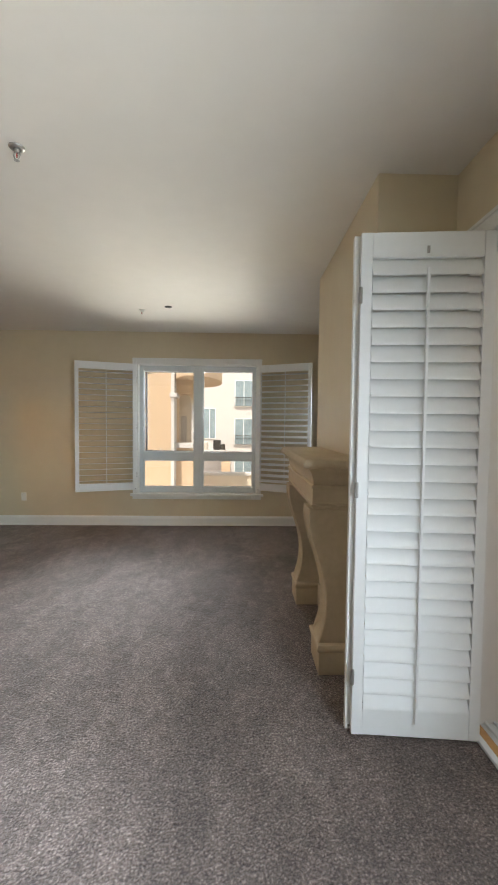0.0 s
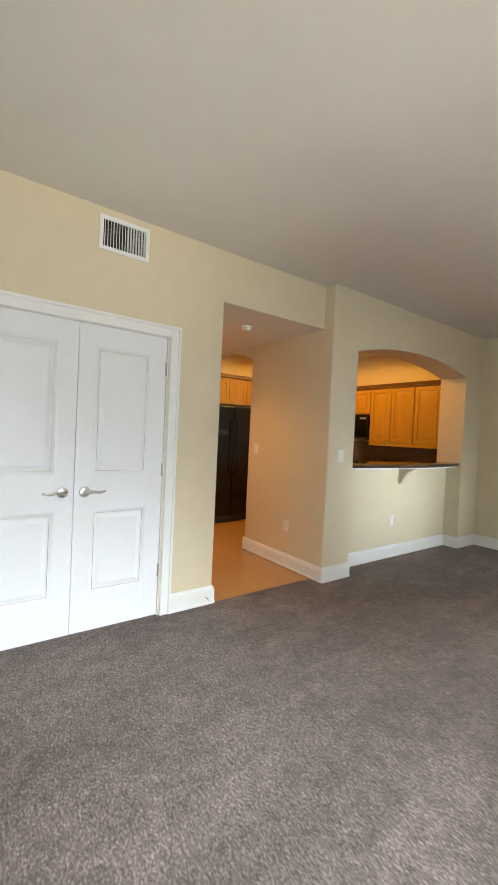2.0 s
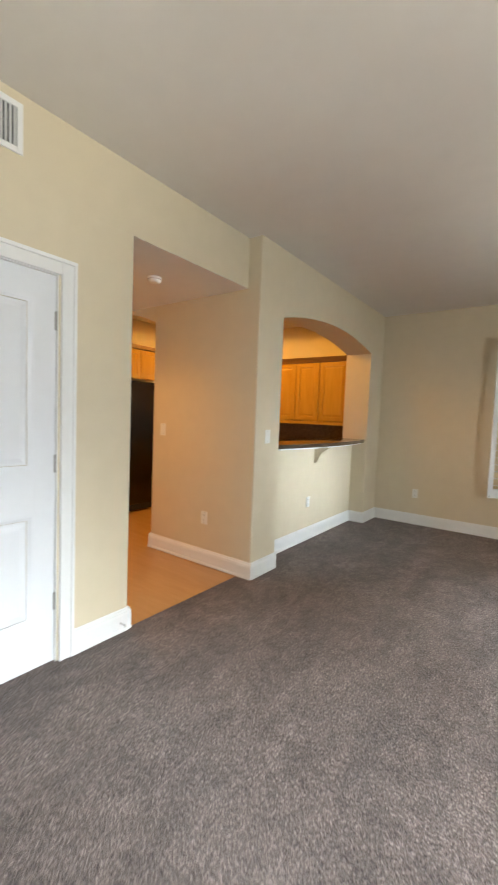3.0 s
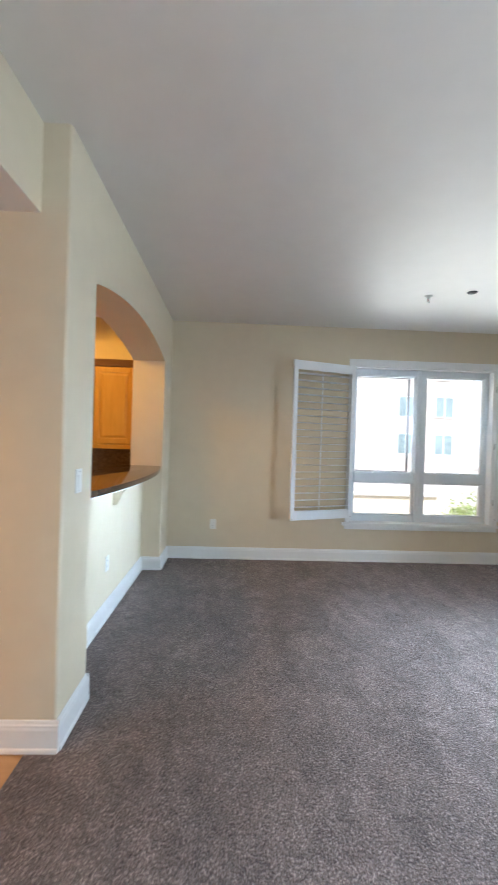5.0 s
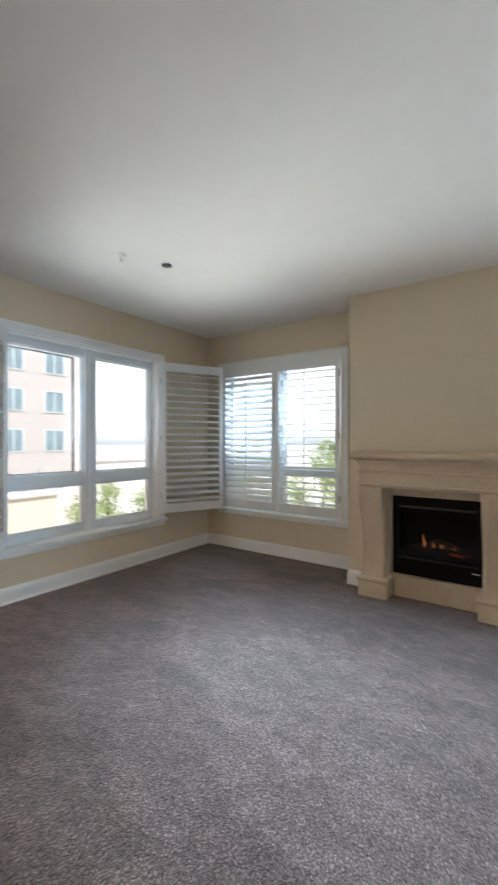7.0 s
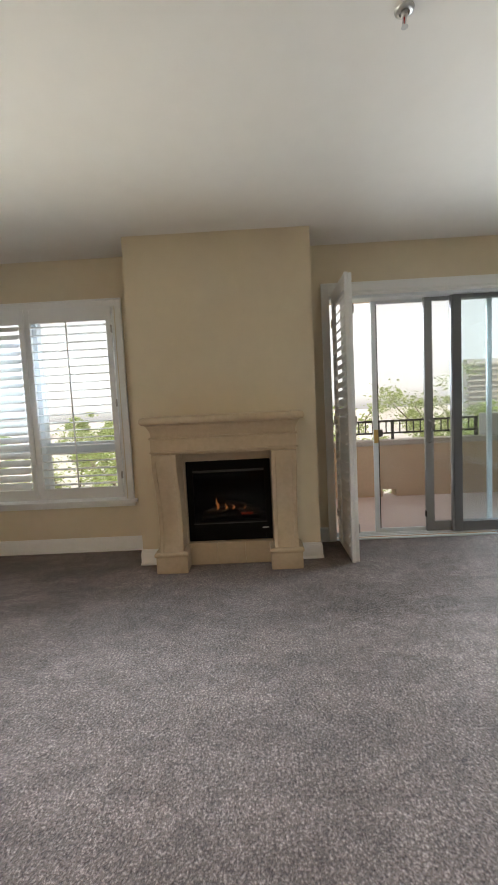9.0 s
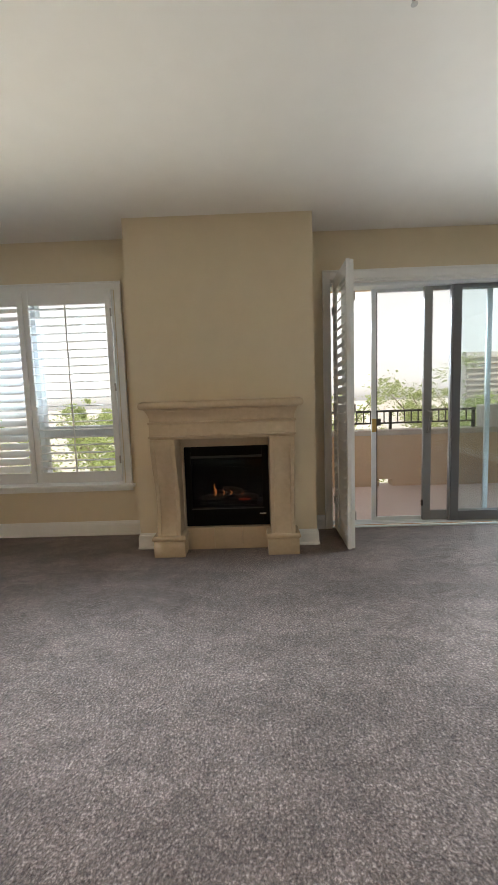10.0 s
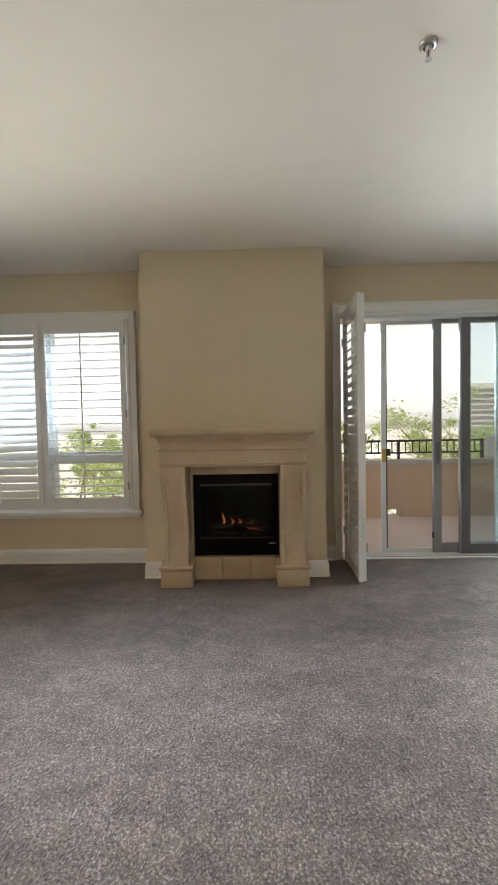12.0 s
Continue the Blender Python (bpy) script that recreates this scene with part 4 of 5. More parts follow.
# doors look towards +x, so their x runs along +y
turn = Matrix.Rotation(radians(90), 4, "Z")
closet_door("door_2", Matrix.Translation((CLOSET - 0.018, 0.838, 0.003)) @ turn, 0.591, 1.991, True, "closed white two-panel closet door with lever")
closet_door("door_3", Matrix.Translation((CLOSET - 0.018, 0.245, 0.003)) @ turn, 0.590, 1.991, False, "closed white two-panel closet door with lever")
dc = thing("door_casing", "white moulded casing round the closet doors", "door casing", at=(CLOSET, 0.815, 0), kind="structure")
for a, b in ((0.156, 0.231), (1.443, 1.520)):
    part("casing_leg", box((CLOSET, a, 0), (CLOSET + 0.018, b, 2.072), 0.004), TRIM, dc)
    e = (a, a + 0.018) if a < 0.5 else (b - 0.018, b)
    part("casing_band", box((CLOSET + 0.001, e[0], 0.0), (CLOSET + 0.028, e[1], 2.072), 0.005), TRIM, dc)
    i = (b - 0.012, b) if a < 0.5 else (a, a + 0.012)
    part("casing_bead", box((CLOSET + 0.001, i[0], 0.0), (CLOSET + 0.023, i[1], 2.01), 0.004), TRIM, dc)
part("casing_head", box((CLOSET, 0.231, 1.998), (CLOSET + 0.018, 1.443, 2.072), 0.004), TRIM, dc)
part("casing_band", box((CLOSET + 0.001, 0.156, 2.056), (CLOSET + 0.029, 1.520, 2.076), 0.005), TRIM, dc)
for a, b in ((0.231, 0.243), (1.431, 1.443)):
    part("jamb", box((CLOSET - 0.12, a, 0), (CLOSET - 0.001, b, 2.0), 0.001), TRIM, dc)
part("head_jamb", box((CLOSET - 0.12, 0.243, 1.996), (CLOSET - 0.001, 1.431, 2.0)), TRIM, dc)
part("ball_catch", box((CLOSET - 0.03, 0.812, 1.9945), (CLOSET - 0.012, 0.862, 1.997), 0.001), STEEL, dc)

# ---- air vent ----
v = thing("air_vent", "white metal wall air vent with upright slats", "air vent", at=(CLOSET, 1.09, 2.47))
vy0, vy1, vz0, vz1 = 0.925, 1.258, 2.472, 2.692
ring = box((CLOSET, vy0, vz0), (CLOSET + 0.012, vy0 + 0.026, vz1), 0.003)
box((CLOSET, vy1 - 0.026, vz0), (CLOSET + 0.012, vy1, vz1), 0.003, bm=ring)
box((CLOSET, vy0 + 0.026, vz0), (CLOSET + 0.0115, vy1 - 0.026, vz0 + 0.026), 0.003, bm=ring)
box((CLOSET, vy0 + 0.026, vz1 - 0.026), (CLOSET + 0.0115, vy1 - 0.026, vz1), 0.003, bm=ring)
part("frame", ring, TRIM, v)
# no duct is cut: a black sheet stands in for its shade
part("backing", box((CLOSET + 0.0005, vy0 + 0.026, vz0 + 0.026), (CLOSET + 0.002, vy1 - 0.026, vz1 - 0.026)), MATTE, v)
for k in range(15):
    y = vy0 + 0.036 + k * 0.0187
    ob = part("slat", box((-0.0011, -0.0062, 0), (0.0011, 0.0062, vz1 - vz0 - 0.054), 0.0), TRIM, v)
    ob.matrix_basis = Matrix.Translation((CLOSET + 0.007, y, vz0 + 0.027)) @ Matrix.Rotation(radians(-30 if k < 8 else 27), 4, "Z") @ Matrix.Rotation(radians(90), 4, "Z")

# ---- plates, sprinklers, detectors ----


def wall_plate(name, m, kind, label):
    """A cover plate in its own frame: face towards -y, base at its foot."""
    p = thing(name, label, "outlet" if kind == "outlet" else "light switch", m=m)
    part("cover_plate", box((-0.036, -0.006, 0), (0.036, 0, 0.115), 0.003), PLASTIC, p)
    if kind == "outlet":
        for z in (0.036, 0.079):
            face = part("socket", box((-0.016, -0.008, z - 0.014), (0.016, -0.004, z + 0.014), 0.003), PLASTIC, p)
            for x in (-0.006, 0.006):
                part("slot", box((x - 0.001, -0.0086, z - 0.004), (x + 0.001, -0.0078, z + 0.006)), MATTE, face)
    else:
        part("rocker", box((-0.016, -0.010, 0.026), (0.016, -0.005, 0.089), 0.002), PLASTIC, p)
    for z in (0.012, 0.103):
        part("screw", lathe([(0.003, 0.0), (0.003, -0.0015), (0.001, -0.002)], (0, -0.006, z), "y", 10), STEEL, p)


def facing(x, y, z, nx, ny):
    return Matrix.Translation((x, y, z)) @ Matrix.Rotation(math.atan2(nx, -ny), 4, "Z")


wall_plate("wall_outlet", facing(-2.925, NORTH, 0.345, 0, -1), "outlet", "white duplex outlet on the cream wall")
wall_plate("wall_outlet", facing(-3.65, 4.305, 0.36, 1, 0), "outlet", "white duplex outlet below the breakfast bar")
wall_plate("wall_outlet", facing(-3.975, 2.99, 0.362, 0, -1), "outlet", "white duplex outlet on the hall wall")
wall_plate("light_switch", facing(-4.54, 2.99, 1.118, 0, -1), "switch", "white rocker light switch on the hall wall")
wall_plate("light_switch", facing(BAR, 3.165, 1.112, 1, 0), "switch", "white rocker light switch on the pier beside the bar")


def sprinkler(x, y, z, mat, label):
    s = thing("ceiling_sprinkler", label, "sprinkler", at=(x, y, z))
    part("escutcheon", lathe([(0.036, 0.0), (0.035, -0.004), (0.030, -0.009), (0.026, -0.011), (0.020, -0.012), (0.019, -0.004)], (x, y, z), "z", 24), mat, s, smooth=40)
    part("stem", lathe([(0.012, 0.0), (0.012, -0.022), (0.009, -0.026)], (x, y, z), "z", 14), mat, s, smooth=40)
    arms = tube([(x - 0.010, y, z - 0.02), (x - 0.016, y, z - 0.035), (x - 0.010, y, z - 0.052), (x, y, z - 0.058)], 0.0028, 8)
    tube([(x + 0.010, y, z - 0.02), (x + 0.016, y, z - 0.035), (x + 0.010, y, z - 0.052), (x, y, z - 0.058)], 0.0028, 8, bm=arms)
    part("frame_arms", arms, mat, s, smooth=60)
    part("bulb", lathe([(0.001, -0.024), (0.003, -0.028), (0.003, -0.046), (0.001, -0.05)], (x, y, z), "z", 10), EMBER_RED, s, "small red bulb")
    part("deflector", lathe([(0.003, -0.055), (0.012, -0.059), (0.013, -0.061), (0.003, -0.060)], (x, y, z), "z", 16), mat, s, smooth=40)


CHROME = material("bright_chrome", (0.50, 0.49, 0.47), 0.35, metal=0.85, spread=0.05, grain=90, blotch=20, bump=0)
EMBER_RED = material("red_bulb", (0.35, 0.03, 0.02), 0.2, spread=0.1, bump=0)
sprinkler(-0.930, 2.105, CEILING, CHROME, "chrome pendent sprinkler on the ceiling")
sprinkler(-0.995, 4.805, CEILING, PLASTIC, "white pendent sprinkler on the ceiling")
hk = thing("ceiling_hole_cap", "small dark round cap over a wiring hole in the ceiling", "ceiling cap", at=(-0.672, 4.665, CEILING))
part("rim", lathe([(0.041, 0.0), (0.041, -0.003), (0.036, -0.006), (0.030, -0.004)], (-0.672, 4.665, CEILING), "z", 20), MATTE, hk)
part("cap", lathe([(0.030, -0.002), (0.026, -0.005), (0.012, -0.008), (0.004, -0.009)], (-0.668, 4.665, CEILING), "z", 18), IRON, hk, "dark bronze cap", smooth=40)
sd = thing("smoke_detector", "round white smoke detector on the hall ceiling", "smoke detector", at=(-4.04, 2.425, 2.35))
part("housing", lathe([(0.052, 0.0), (0.052, -0.014), (0.047, -0.028), (0.038, -0.037), (0.010, -0.040)], (-4.04, 2.425, 2.35), "z", 28), PLASTIC, sd, smooth=40)
part("vent_ring", lathe([(0.048, -0.015), (0.0535, -0.016), (0.0535, -0.020), (0.048, -0.021)], (-4.04, 2.425, 2.35), "z", 28), CAP, sd)
ds = thing("door_stop", "small chrome door stop with white tip on the baseboard", "door stop", at=(CLOSET + 0.016, 1.82, 0.06))
part("spring", tube([(CLOSET + 0.014 + 0.0035 * k, 1.82 + 0.004 * math.sin(k * 2.2), 0.06 + 0.004 * math.cos(k * 2.2)) for k in range(16)], 0.0025, 6), NICKEL, ds)
part("tip", lathe([(0.007, 0.0), (0.008, 0.006), (0.006, 0.012)], (CLOSET + 0.068, 1.82, 0.06), "x", 12), PLASTIC, ds)

# ---- breakfast bar ----
bar = thing("bar_counter", "dark polished granite bar top with a bowed front edge", "counter", at=(-3.6, 4.4, 1.05))
edge = []
for k in range(25):
    s = k / 24
    edge.append((-3.475 + 0.105 * math.sin(math.pi * s) ** 0.8, 3.350 + 2.110 * s))
bm = extrude([(-3.90, 5.460), (-3.90, 3.350)] + edge, "z", 1.052, 1.090, bevel=0.005)
part("slab", bm, GRANITE, bar, smooth=40)
part("build_up", extrude([(-3.79, 5.45), (-3.79, 3.36)] + [(x - 0.035, y) for x, y in edge[1:-1]], "z", 1.036, 1.052), TRIM, bar, "white painted ledge below the slab")
cb = extrude([(-3.65, 1.036), (-3.46, 1.036), (-3.475, 1.020), (-3.50, 1.005), (-3.545, 0.975), (-3.58, 0.930), (-3.60, 0.880), (-3.615, 0.850), (-3.65, 0.842)], "y", 4.41, 4.465)
tagged(part("bar_corbel", cb, PAINT, smooth=40), "cream painted corbel below the bar top", "corbel")

# ---- kitchen ----


def cabinet_door(parent, x0, x1, z0, z1, y, mat=None):
    """A raised-panel cabinet door in the plane y, its face towards -y."""
    s = 0.055
    fr = box((x0, y, z0), (x0 + s, y + 0.02, z1), 0.003)
    box((x1 - s, y, z0), (x1, y + 0.02, z1), 0.003, bm=fr)
    box((x0 + s, y, z0), (x1 - s, y + 0.02, z0 + s), 0.003, bm=fr)
    box((x0 + s, y, z1 - s), (x1 - s, y + 0.02, z1), 0.003, bm=fr)
    d = part("cabinet_door", fr, MAPLE, parent)
    part("door_panel", raised_field(x0 + s, x1 - s, z0 + s, z1 - s, y + 0.002, 0.010, 0.032), MAPLE, d)
    return d


def upper_cabinet(x0, x1, z0, z1, doors, label):
    c = thing("wall_cabinet", label, "kitchen cabinet", at=((x0 + x1) / 2, NORTH, z0), group="wall cabinets of the kitchen")
    part("body", box((x0 + 0.001, 5.572, z0), (x1 - 0.001, NORTH - 0.001, z1), 0.002), MAPLE, c)
    w = (x1 - x0) / doors
    for k in range(doors):
        cabinet_door(c, x0 + k * w + 0.006, x0 + (k + 1) * w - 0.006, z0 + 0.012, z1 - 0.012, 5.550)
    part("crown", extrude([(5.575, z1 - 0.005), (5.545, z1 - 0.003), (5.535, z1 + 0.02), (5.505, z1 + 0.05), (5.50, z1 + 0.062), (NORTH - 0.001, z1 + 0.062), (NORTH - 0.001, z1 - 0.005)], "x", x0, x1), MAPLED, c, "dark crown moulding")
    part("light_rail", box((x0, 5.556, z0 - 0.045), (x1, 5.575, z0 - 0.001), 0.004), MAPLE, c)


upper_cabinet(-4.210, BACK - 0.003, 1.295, 2.130, 1, "honey maple wall cabinet with a raised-panel door")
upper_cabinet(-4.970, -4.214, 1.295, 2.130, 2, "honey maple wall cabinet with two raised-panel doors")
upper_cabinet(-5.735, -4.974, 1.745, 2.130, 2, "honey maple wall cabinet above a black microwave")
upper_cabinet(-6.45, -5.739, 1.295, 2.130, 1, "honey maple wall cabinet with a raised-panel door")
mw = thing("microwave_oven", "black over-range microwave below a maple cabinet", "microwave", at=(-5.353, 5.7, 1.335))
part("body", box((-5.733, 5.53, 1.335), (-4.977, NORTH - 0.001, 1.738), 0.006), BLACK, mw)
part("door", box((-5.729, 5.502, 1.375), (-5.153, 5.529, 1.720), 0.006), BLACK, mw)
part("control_panel", box((-5.148, 5.506, 1.375), (-4.981, 5.529, 1.720), 0.004), BLACK, mw)
part("display", box((-5.128, 5.503, 1.655), (-5.008, 5.507, 1.690), 0.001), PANEGREY, mw, "pale grey display")
part("handle", tube([(-5.178, 5.50, 1.41), (-5.178, 5.475, 1.44), (-5.178, 5.475, 1.655), (-5.178, 5.50, 1.685)], 0.010, 10), BLACK, mw, smooth=40)
part("grille", box((-5.729, 5.508, 1.340), (-4.981, 5.528, 1.370), 0.003), MATTE, mw)

bs = box((-6.70, NORTH - 0.012, 0.915), (BACK - 0.003, NORTH - 0.001, 1.30), 0.002)
structure("backsplash", bs, SPLASH, "brown polished granite backsplash")
ct = thing("kitchen_counter", "dark polished granite counter along the kitchen wall", "counter", at=(-5.0, 5.6, 0.88))
part("slab", box((-6.74, 5.255, 0.878), (BACK - 0.003, NORTH - 0.013, 0.915), 0.005), GRANITE, ct)
for x0, x1 in ((-4.40, BACK - 0.004), (-4.970, -4.404), (-6.70, -5.739)):
    c = thing("base_cabinet", "honey maple base cabinet below the granite counter", "kitchen cabinet", at=((x0 + x1) / 2, 5.6, 0), group="base cabinets of the kitchen")
    part("body", box((x0, 5.300, 0.10), (x1, NORTH - 0.014, 0.877), 0.002), MAPLE, c)
    part("toe_kick", box((x0, 5.36, 0.0), (x1, NORTH - 0.014, 0.10)), MAPLED, c)
    cabinet_door(c, x0 + 0.006, (x0 + x1) / 2 - 0.003, 0.12, 0.70, 5.279)
    cabinet_door(c, (x0 + x1) / 2 + 0.003, x1 - 0.006, 0.12, 0.70, 5.279)
    part("drawer_front", box((x0 + 0.006, 5.279, 0.715), (x1 - 0.006, 5.299, 0.865), 0.004), MAPLE, c)
rg = thing("kitchen_range", "black kitchen range between maple base cabinets", "range", at=(-5.353, 5.58, 0))
part("body", box((-5.736, 5.30, 0.0), (-4.974, NORTH - 0.014, 0.876), 0.004), BLACK, rg)
part("oven_door", box((-5.728, 5.268, 0.20), (-4.982, 5.299, 0.74), 0.006), BLACK, rg)
part("oven_handle", tube([(-5.673, 5.268, 0.69), (-5.673, 5.23, 0.69), (-5.033, 5.23, 0.69), (-5.033, 5.268, 0.69)], 0.011, 10), BLACK, rg)

fr = thing("refrigerator", "black side-by-side refrigerator with water dispenser", "refrigerator", at=(-6.3, 3.66, 0))
FX = -5.93
part("body", box((-6.70, 3.20, 0.02), (FX - 0.075, 4.12, 1.735), 0.008), BLACK, fr)
dl = part("freezer_door", box((FX - 0.072, 3.203, 0.10), (FX, 3.608, 1.735), 0.012), BLACK, fr)
dr = part("fridge_door", box((FX - 0.072, 3.614, 0.10), (FX, 4.117, 1.735), 0.012), BLACK, fr)
part("kick_grille", box((FX - 0.06, 3.21, 0.02), (FX - 0.02, 4.11, 0.095), 0.003), MATTE, fr)
for y in (3.575, 3.648):
    part("handle", tube([(FX, y, 0.72), (FX + 0.045, y, 0.76), (FX + 0.05, y, 1.1), (FX + 0.045, y, 1.50), (FX, y, 1.54)], 0.013, 10), BLACK, fr, smooth=40)
disp = box((FX - 0.001, 3.345, 1.02), (FX + 0.004, 3.525, 1.41), 0.002)
part("dispenser_frame", disp, BLACK, dl)
part("dispenser_panel", box((FX + 0.003, 3.365, 1.30), (FX + 0.008, 3.505, 1.385), 0.002), MATTE, dl, "dark dispenser control panel")
part("dispenser_tray", box((FX + 0.002, 3.365, 1.035), (FX + 0.020, 3.505, 1.050), 0.002), BLACK, dl)

oc = thing("fridge_cabinet", "honey maple cabinet above the refrigerator", "kitchen cabinet", at=(-6.4, 3.66, 1.77))
part("body", box((-6.748, 3.115, 1.765), (FX - 0.03, 4.14, 2.150), 0.002), MAPLE, oc)
for y0, y1 in ((3.12, 3.505), (3.511, 3.82), (3.826, 4.13)):
    s = 0.055
    fm = box((FX - 0.029, y0, 1.775), (FX - 0.009, y0 + s, 2.14), 0.003)
    box((FX - 0.029, y1 - s, 1.775), (FX - 0.009, y1, 2.14), 0.003, bm=fm)
    box((FX - 0.029, y0 + s, 1.775), (FX - 0.009, y1 - s, 1.775 + s), 0.003, bm=fm)
    box((FX - 0.029, y0 + s, 2.14 - s), (FX - 0.009, y1 - s, 2.14), 0.003, bm=fm)
    d = part("cabinet_door", fm, MAPLE, oc)
    part("door_panel", box((FX - 0.027, y0 + s, 1.775 + s), (FX - 0.014, y1 - s, 2.14 - s), 0.006), MAPLE, d)
part("crown", box((-6.748, 3.115, 2.151), (FX + 0.01, 4.16, 2.205), 0.008), MAPLED, oc, "dark crown moulding")

for name, (x, y, z), watts, cone in CANS:
    cl = thing(name, "round recessed ceiling light giving warm light", "ceiling light", at=(x, y, z), group="recessed ceiling lights")
    part("trim_ring", lathe([(0.080, 0.0), (0.080, -0.004), (0.074, -0.008), (0.060, -0.006), (0.056, 0.0)], (x, y, z), "z", 28), TRIM, cl, smooth=40)
    part("lens", lathe([(0.055, -0.001), (0.054, -0.004), (0.030, -0.007)], (x, y, z), "z", 24), LAMPGLOW, cl, "glowing frosted lens", smooth=40)

# ---- balcony ----
bal = thing("balcony", "stucco balcony with parapet, iron railing and concrete floor", "balcony", at=(2.3, 0.6, -0.03), kind="structure")
BX, BY0, BY1 = 3.15, -1.6, 2.55
part("deck", box((ET + 0.002, BY0, -0.25), (BX + 0.22, BY1, -0.03), 0.01), DECK, bal)
# parapet with a scupper at its foot
SC0, SC1 = 0.80, 0.99
pp = box((BX, BY0, -0.03), (BX + 0.20, SC0, 0.70))
box((BX, SC1, -0.03), (BX + 0.20, BY1, 0.70), bm=pp)
box((BX, SC0, 0.075), (BX + 0.20, SC1, 0.70), bm=pp)
part("parapet", pp, STUCCO, bal, "peach stucco parapet")
part("parapet_cap", box((BX - 0.03, BY0, 0.701), (BX + 0.23, BY1 + 0.03, 0.775), 0.012), CAP, bal, "grey plaster cap")
part("end_parapet", box((ET + 0.002, BY1 - 0.18, -0.03), (BX, BY1, 0.70)), STUCCO, bal)
part("end_cap", box((ET + 0.002, BY1 - 0.21, 0.702), (BX - 0.031, BY1 + 0.03, 0.774), 0.012), CAP, bal)
part("pier", box((BX - 0.06, -1.58, 0.776), (BX + 0.26, -0.50, 1.09), 0.02), WHITEST, bal, "white stucco block")
# unseen wall, added only to keep the sun off the balcony
part("wing_wall", box((ET + 0.002, BY0 - 0.3, -7.2), (BX + 0.9, BY0, 9.0)), STUCCO, bal)
part("soffit", box((ET + 0.002, BY0, 2.468), (2.32, BY1, 2.75), 0.01), STUCCO, bal)

rl = thing("balcony_railing", "dark iron railing with square balusters on the parapet", "railing", at=(BX + 0.1, 1.1, 0.775))
rx = BX + 0.10
part("top_rail", box((rx - 0.022, -0.40, 1.022), (rx + 0.022, BY1, 1.052), 0.004), IRON, rl)
part("bottom_rail", box((rx - 0.015, -0.40, 0.855), (rx + 0.015, BY1, 0.880), 0.003), IRON, rl)
bal_mesh = finish("baluster", box((-0.007, -0.007, 0), (0.007, 0.007, 0.142)), IRON)
for k in range(29):
    ob = part("baluster", bal_mesh, IRON, rl)
    ob.matrix_basis = Matrix.Translation((rx, -0.275 + 0.097 * k, 0.880))
for y in (-0.375, 0.80, 1.72):
    part("post", box((rx - 0.018, y - 0.018, 0.774), (rx + 0.018, y + 0.018, 1.022), 0.003), IRON, rl)

# ---- ground and far buildings ----
bm = bmesh.new()
bmesh.ops.create_grid(bm, x_segments=8, y_segments=8, size=900)
bmesh.ops.translate(bm, verts=bm.verts[:], vec=(0, 0, -7.2))
structure("ground", bm, GROUND, "pale paved ground far below")


def far_window(parent, x, z, w, h, y, recess=0.12):
    """A window in a far wall that looks towards -y: a surround, frame, two panes."""
    wn_ = part("window", box((x - w / 2 - 0.09, y - 0.05, z - h / 2 - 0.09), (x + w / 2 + 0.09, y + 0.02, z - h / 2), 0.01), WHITEST, parent)
    fr_ = box((x - w / 2, y - 0.03, z - h / 2), (x - w / 2 + 0.06, y + 0.03, z + h / 2))
    box((x + w / 2 - 0.06, y - 0.03, z - h / 2), (x + w / 2, y + 0.03, z + h / 2), bm=fr_)
    box((x - 0.03, y - 0.03, z - h / 2), (x + 0.03, y + 0.03, z + h / 2), bm=fr_)
    box((x - w / 2 + 0.06, y - 0.03, z + h / 2 - 0.06), (x + w / 2 - 0.06, y + 0.03, z + h / 2), bm=fr_)
    part("frame", fr_, VINYL, wn_)
    for a, b in ((x - w / 2 + 0.06, x - 0.03), (x + 0.03, x + w / 2 - 0.06)):
        part("pane", box((a, y - 0.012, z - h / 2), (b, y + 0.01, z + h / 2 - 0.06)), PANEGREY, wn_)


FY = 31.0
ab = thing("apartment_building", "white stucco apartment building with rows of windows", "building", at=(4.0, FY, -7.2))
part("wall", box((-10.0, FY, -7.2), (3.6, FY + 12, 11.5)), WHITEST, ab)
part("wall", box((3.6, FY - 0.02, -7.2), (15.2, FY + 12, 11.5)), PINKST, ab, "pale pink wall")
part("base_course", box((-10.0, FY - 0.15, -7.2), (15.3, FY - 0.001, -3.9), 0.02), PINKST, ab, "pale pink base course")
part("porch_column", box((-1.2, FY - 1.2, -7.2), (-0.55, FY - 0.5, -1.3), 0.03), STUCCO, ab, "peach stucco porch column")
part("roof", box((-10.3, FY - 0.35, 11.5), (15.5, FY + 12.3, 11.9), 0.05), ROOFING, ab)
for z in (3.85, 0.95, -2.05):
    far_window(ab, 0.42, z, 1.40, 1.95, FY)
for z in (9.84, 7.05, 4.27, 1.48):
    for x, w in ((10.1, 1.3), (12.95, 1.45)):
        far_window(ab, x, z, w, 1.5, FY - 0.02)
far_window(ab, -2.17, 1.55, 0.95, 2.3, FY)
slab = part("balcony_slab", box((-2.9, FY - 1.1, -0.62), (-0.9, FY - 0.001, -0.42), 0.02), WHITEST, ab)
for x, w, h in ((-2.45, 0.42, 0.55), (-1.55, 0.55, 0.72), (-1.10, 0.30, 0.42)):
    part("planter_box", box((x - w / 2, FY - 0.9, -0.419), (x + w / 2, FY - 0.5, -0.42 + h), 0.03), CAP if x < -2 else IRON, slab)
